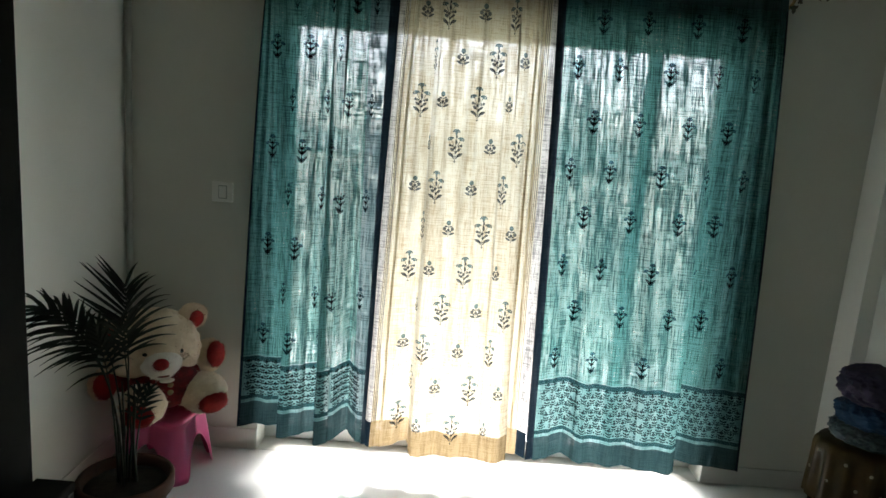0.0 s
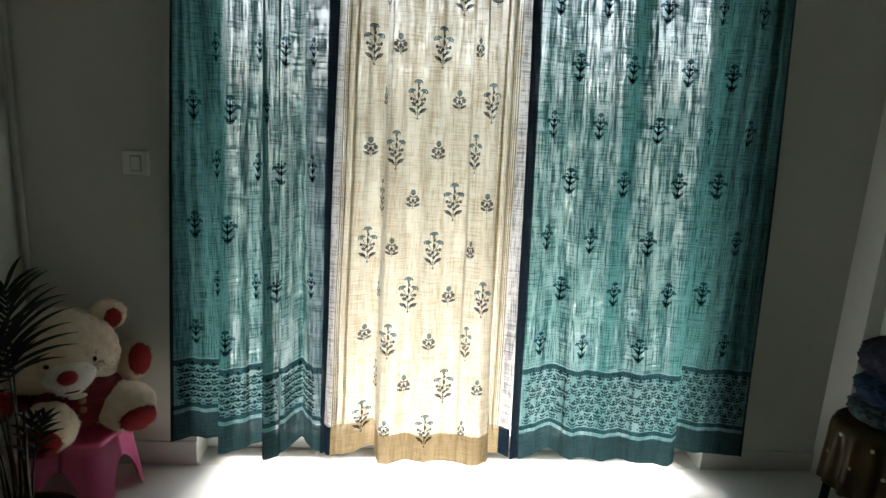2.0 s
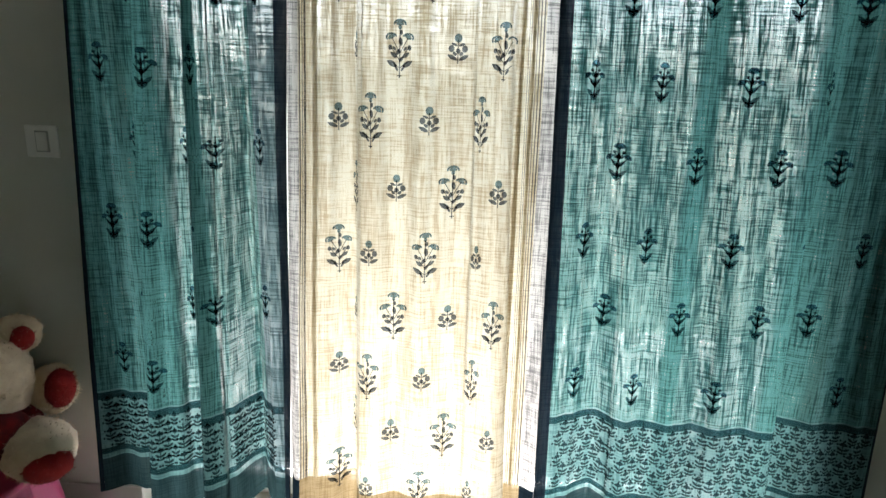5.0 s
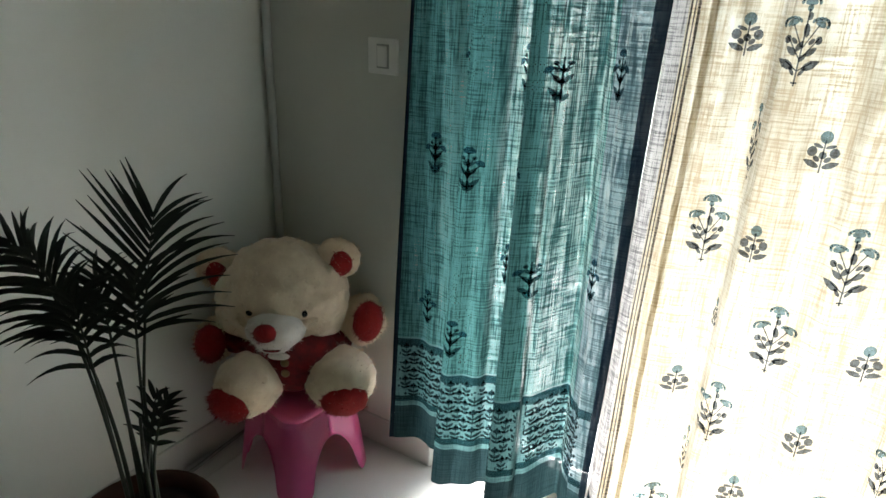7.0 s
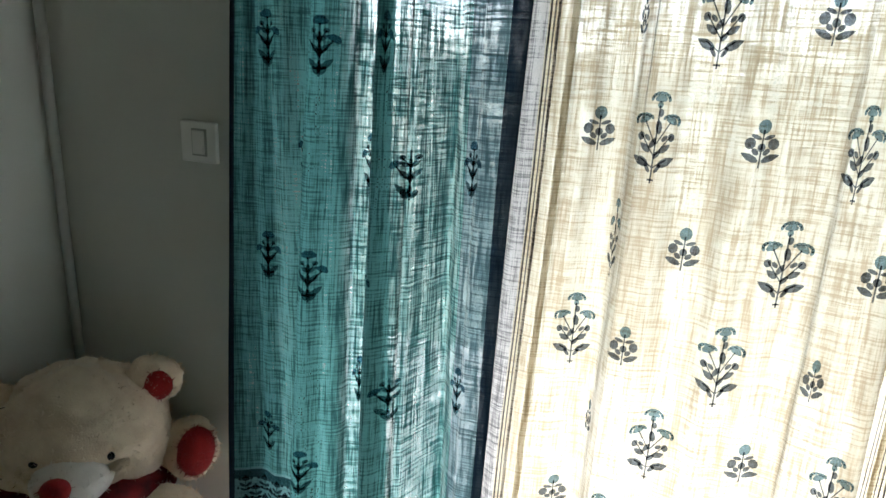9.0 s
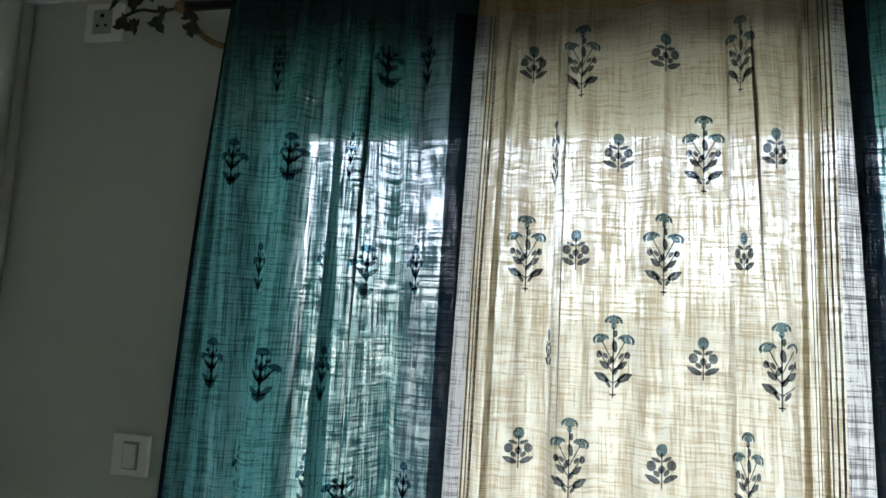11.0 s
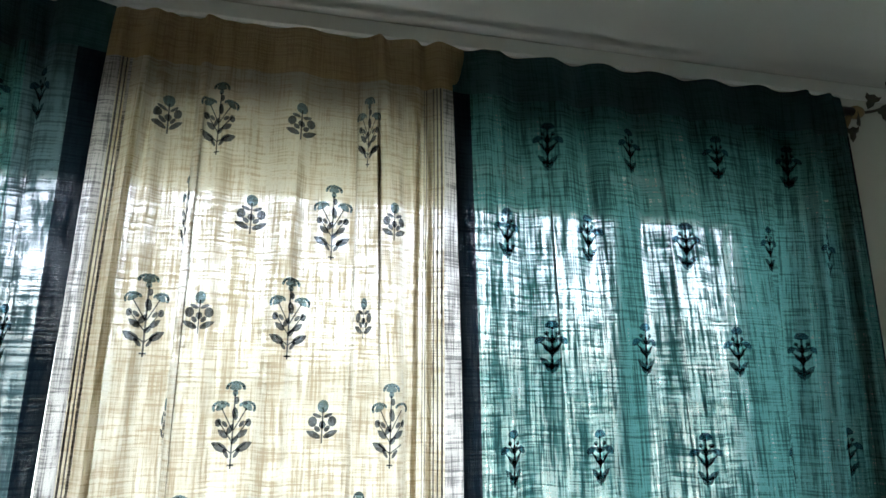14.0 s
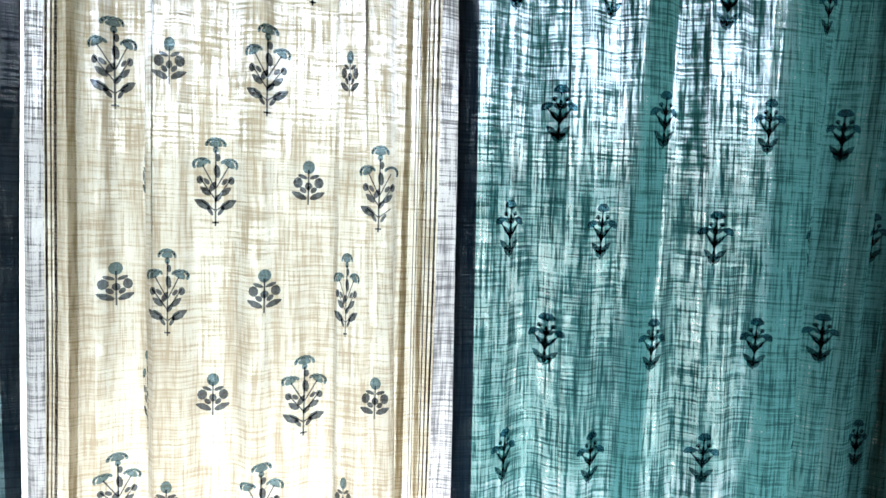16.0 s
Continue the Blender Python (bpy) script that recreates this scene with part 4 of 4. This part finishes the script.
    return tagged(ob, "cream plush bear with red paws and shirt sitting on stool", "plush toy")


bear()

# ---- potted palm ----
PX, PY = -1.228, 2.236
palm = thing("potted_palm", PX, PY, 0, "young palm with dark feathery fronds in a terracotta pot", "plant")
part("pot", lathe([(0.098, 0.0), (0.104, 0.006), (0.128, 0.20), (0.132, 0.232), (0.150, 0.236), (0.154, 0.244), (0.154, 0.280), (0.149, 0.288), (0.141, 0.287), (0.136, 0.278), (0.128, 0.236), (0.120, 0.20)], 40), M_TERRA, palm, "round terracotta pot", True)
soil = lathe([(0.124, 0.22), (0.131, 0.25), (0.10, 0.258), (0.05, 0.262), (0.01, 0.265)], 32)
for v in soil.verts:
    v.co.z += 0.006 * noise.noise(v.co * 60)
part("soil", soil, M_SOIL, palm, "dark potting soil", True)
prng = random.Random(9)


def frond(a, b, c, start, count, length, droop, spread=0.75, arch=None):
    """A rachis from the soil to its tip with leaflets along its outer part."""
    pts = [p - Vector((PX, PY, 0)) for p in bezier(a, b, c, 24)]
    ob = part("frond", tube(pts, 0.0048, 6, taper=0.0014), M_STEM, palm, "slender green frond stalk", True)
    for i in range(count):
        t = start + (1 - start) * (i + 0.5) / count
        k = min(int(t * 24), 23)
        p = pts[k].lerp(pts[k + 1], t * 24 - k)
        d = (pts[k + 1] - pts[k]).normalized()
        s0 = d.cross(Vector((0.5, -0.6, 0.35))).normalized()
        for sg in (-1, 1):
            ln = length * (0.55 + 0.45 * math.sin(math.pi * min(1.0, (t - start) / (1 - start) * 0.85 + 0.12))) * prng.uniform(0.85, 1.1)
            fold = (t - start) / (1 - start)
            way = (s0 * sg * (spread + 0.1 - 0.45 * fold) + d * (0.55 + 0.55 * fold) + Vector((prng.uniform(-0.16, 0.16), prng.uniform(-0.2, 0.1), prng.uniform(-0.1, 0.12)))).normalized()
            wid = way.cross(Vector((0.45, -0.7, 0.4))).normalized()
            bm, prev = bmesh.new(), None
            for q in range(7):
                f = q / 6
                h = 0.0054 * math.sin(math.pi * (0.12 + 0.88 * f) ** 0.8) * (1 - f * 0.2) + 0.0006
                mid = p + way * ln * f + Vector((0, 0, -1)) * (arch if arch and sg > 0 else droop) * ln * f * f
                lift = wid.cross(way).normalized() * h * 0.5
                row = [bm.verts.new(mid - wid * h + lift), bm.verts.new(mid), bm.verts.new(mid + wid * h + lift)]
                if prev:
                    bm.faces.new((prev[0], prev[1], row[1], row[0]))
                    bm.faces.new((prev[1], prev[2], row[2], row[1]))
                prev = row
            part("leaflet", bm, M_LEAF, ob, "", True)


S = lambda dx, dy: (PX + dx, PY + dy, 0.258)
frond(S(-0.01, 0.02), (-1.222, 2.27, 0.66), (-1.312, 2.41, 0.905), 0.60, 15, 0.225, 0.04, 0.9, 0.34)
frond(S(-0.03, 0.00), (-1.20, 2.217, 0.727), (-1.485, 2.21, 0.868), 0.60, 14, 0.20, 0.40, 0.8)
frond(S(0.0, -0.02), (-1.22, 2.20, 0.72), (-1.43, 2.22, 0.86), 0.62, 10, 0.17, 0.5, 0.8)
frond(S(-0.01, 0.01), (-1.24, 2.25, 0.70), (-1.359, 2.295, 0.79), 0.62, 9, 0.15, 0.40, 0.8)
frond(S(0.02, 0.02), (-1.20, 2.25, 0.48), (-1.175, 2.30, 0.58), 0.55, 6, 0.070, 0.3)
frond(S(0.01, 0.03), (-1.23, 2.27, 0.66), (-1.295, 2.34, 0.80), 0.66, 8, 0.15, 0.25, 0.8)
frond(S(-0.02, -0.01), (-1.25, 2.21, 0.64), (-1.31, 2.22, 0.79), 0.62, 8, 0.15, 0.6, 0.8)
frond(S(0.01, 0.0), (-1.22, 2.26, 0.46), (-1.20, 2.29, 0.58), 0.62, 5, 0.09, 0.4)
for dx, dy, hx, hy, hz in ((0.015, 0.03, -1.215, 2.275, 0.60), (-0.02, 0.02, -1.24, 2.24, 0.62), (0.03, 0.01, -1.20, 2.25, 0.55)):
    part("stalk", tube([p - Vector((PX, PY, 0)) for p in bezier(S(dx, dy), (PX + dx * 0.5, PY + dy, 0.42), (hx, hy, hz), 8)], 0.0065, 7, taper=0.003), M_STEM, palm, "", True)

# ---- covered stool with folded cloths ----
CX, CY = 1.474, 2.58


def cover():
    bm, n, prev = bmesh.new(), 72, None
    rows = [(0.02, 0.450, 0), (0.09, 0.452, 0), (0.128, 0.447, 0.1), (0.143, 0.430, 0.3), (0.145, 0.41, 0.6), (0.143, 0.37, 0.9), (0.144, 0.32, 1.1), (0.147, 0.26, 1.2), (0.149, 0.20, 1.3)]
    for r, z, w in rows:
        ring = []
        for k in range(n):
            a = 2 * math.pi * k / n
            q = r + w * (0.008 * math.sin(a * 13) + 0.006 * math.sin(a * 7 + 1))
            ring.append(bm.verts.new((q * math.cos(a), q * math.sin(a), z + 0.004 * w * math.sin(a * 9))))
        if prev:
            for k in range(n):
                bm.faces.new((prev[k], ring[k], ring[(k + 1) % n], prev[(k + 1) % n]))
        else:
            bm.faces.new(ring)
        prev = ring
    bmesh.ops.solidify(bm, geom=bm.faces[:], thickness=0.003)
    return bm


st2 = thing("covered_stool", CX, CY, 0, "dark stool under a brown satin cover with pale dots", "stool")
part("cover", cover(), M_BROWN, st2, "brown satin cover with a gathered skirt", True)
part("seat", lathe([(0.118, 0.412), (0.123, 0.417), (0.123, 0.435), (0.118, 0.442)], 28), M_DARK, st2)
for k in range(4):
    a = radians(45 + 90 * k)
    part("leg", tube([(0.105 * math.cos(a), 0.105 * math.sin(a), 0.415), (0.125 * math.cos(a), 0.125 * math.sin(a), 0.0)], 0.018, 10, taper=0.013), M_DARK, st2, "", True)
for k, (deg, z) in enumerate(((185, 0.43), (205, 0.33), (226, 0.42), (243, 0.33), (258, 0.40), (168, 0.34), (276, 0.32))):
    a = radians(deg)
    part("dot", lathe([(0.007, 0.0), (0.007, 0.002), (0.004, 0.003)], 10, m=Matrix.Translation((0.152 * math.cos(a), 0.152 * math.sin(a), z - 0.02)) @ Matrix.Rotation(a, 4, "Z") @ Matrix.Rotation(radians(90), 4, "Y")), M_SEQUIN, st2)


def bundle(name, z, r, h, material, label, folds, twist, seed, dx=0.0):
    """A rolled cloth: a squat lump wound with creases."""
    bm = bmesh.new()
    bmesh.ops.create_icosphere(bm, subdivisions=5, radius=1.0)
    for v in bm.verts:
        n = v.co.normalized()
        a = math.atan2(n.y, n.x)
        ridge = math.sin(folds * a + twist * n.z + 2.2 * noise.noise(n * 1.7 + Vector((seed, 0, 0))))
        q = 1 + 0.09 * abs(ridge) ** 0.5 + 0.07 * noise.noise(n * 2.6 + Vector((0, seed, 0))) + 0.10 * abs(noise.noise(n * 6 + Vector((seed, 0, 0)))) + 0.09 * abs(noise.noise(Vector((n.x * 9, n.y * 9, n.z * 22 + seed)))) + 0.03 * noise.noise(n * 16)
        q -= 0.13 * max(0.0, 1 - 7 * abs(noise.noise(Vector((n.x * 3.2, n.y * 3.2, n.z * 6 + seed))))) + 0.08 * max(0.0, 1 - 6 * abs(noise.noise(n * 7 + Vector((0, 0, seed)))))
        flat = math.copysign(abs(n.z) ** 0.75, n.z)
        v.co = Vector((n.x * r * q, n.y * r * q, flat * h * (1 + 0.06 * ridge)))
    low = min(v.co.z for v in bm.verts)
    bmesh.ops.translate(bm, vec=(0, 0, -low), verts=bm.verts[:])
    ob = part(name, bm, material, None, "", True)
    ob.location = (CX + dx, CY - 0.01, z)
    return tagged(ob, label, "cloth", "folded cloths on the stool")


bundle("folded_cloth", 0.447, 0.124, 0.042, M_FLORAL, "grey and blue floral cloth folded in clear plastic", 5, 3, 1.0, 0.026)
bundle("folded_cloth", 0.512, 0.118, 0.054, M_BLUE, "bright blue cloth rolled into a bundle", 9, 4, 4.0, 0.028)
bundle("folded_cloth", 0.600, 0.122, 0.078, M_PURPLE, "dark purple cloth rolled into a bundle", 7, 6, 8.0, 0.028)

# ---- floor tiles ----
structure("floor", box(XL - 0.2, XR + 0.2, YB - 0.2, YW, -0.12, -0.004), M_GROUT, "pale glossy tiled floor with thin joints", "floor")
floor = bpy.data.objects["floor"]
tile_meshes = {}
xs = [XL] + [-1.511 + 0.8 * k for k in range(5) if XL < -1.511 + 0.8 * k < XR] + [XR]
ys = [YB] + [3.0 - 0.8 * k for k in range(4, 0, -1)] + [YW - 0.002]
for x0, x1 in zip(xs, xs[1:]):
    for y0, y1 in zip(ys, ys[1:]):
        key = (round(x1 - x0, 4), round(y1 - y0, 4))
        if key not in tile_meshes:
            w2, h2 = key[0] / 2 - 0.0012, key[1] / 2 - 0.0012
            tile_meshes[key] = mesh_of(box(-w2, w2, -h2, h2, -0.008, 0.0, 0.0008), "tile", M_TILE)
        t = new("tile", tile_meshes[key])
        t.parent = floor
        t.location = ((x0 + x1) / 2, (y0 + y1) / 2, 0)
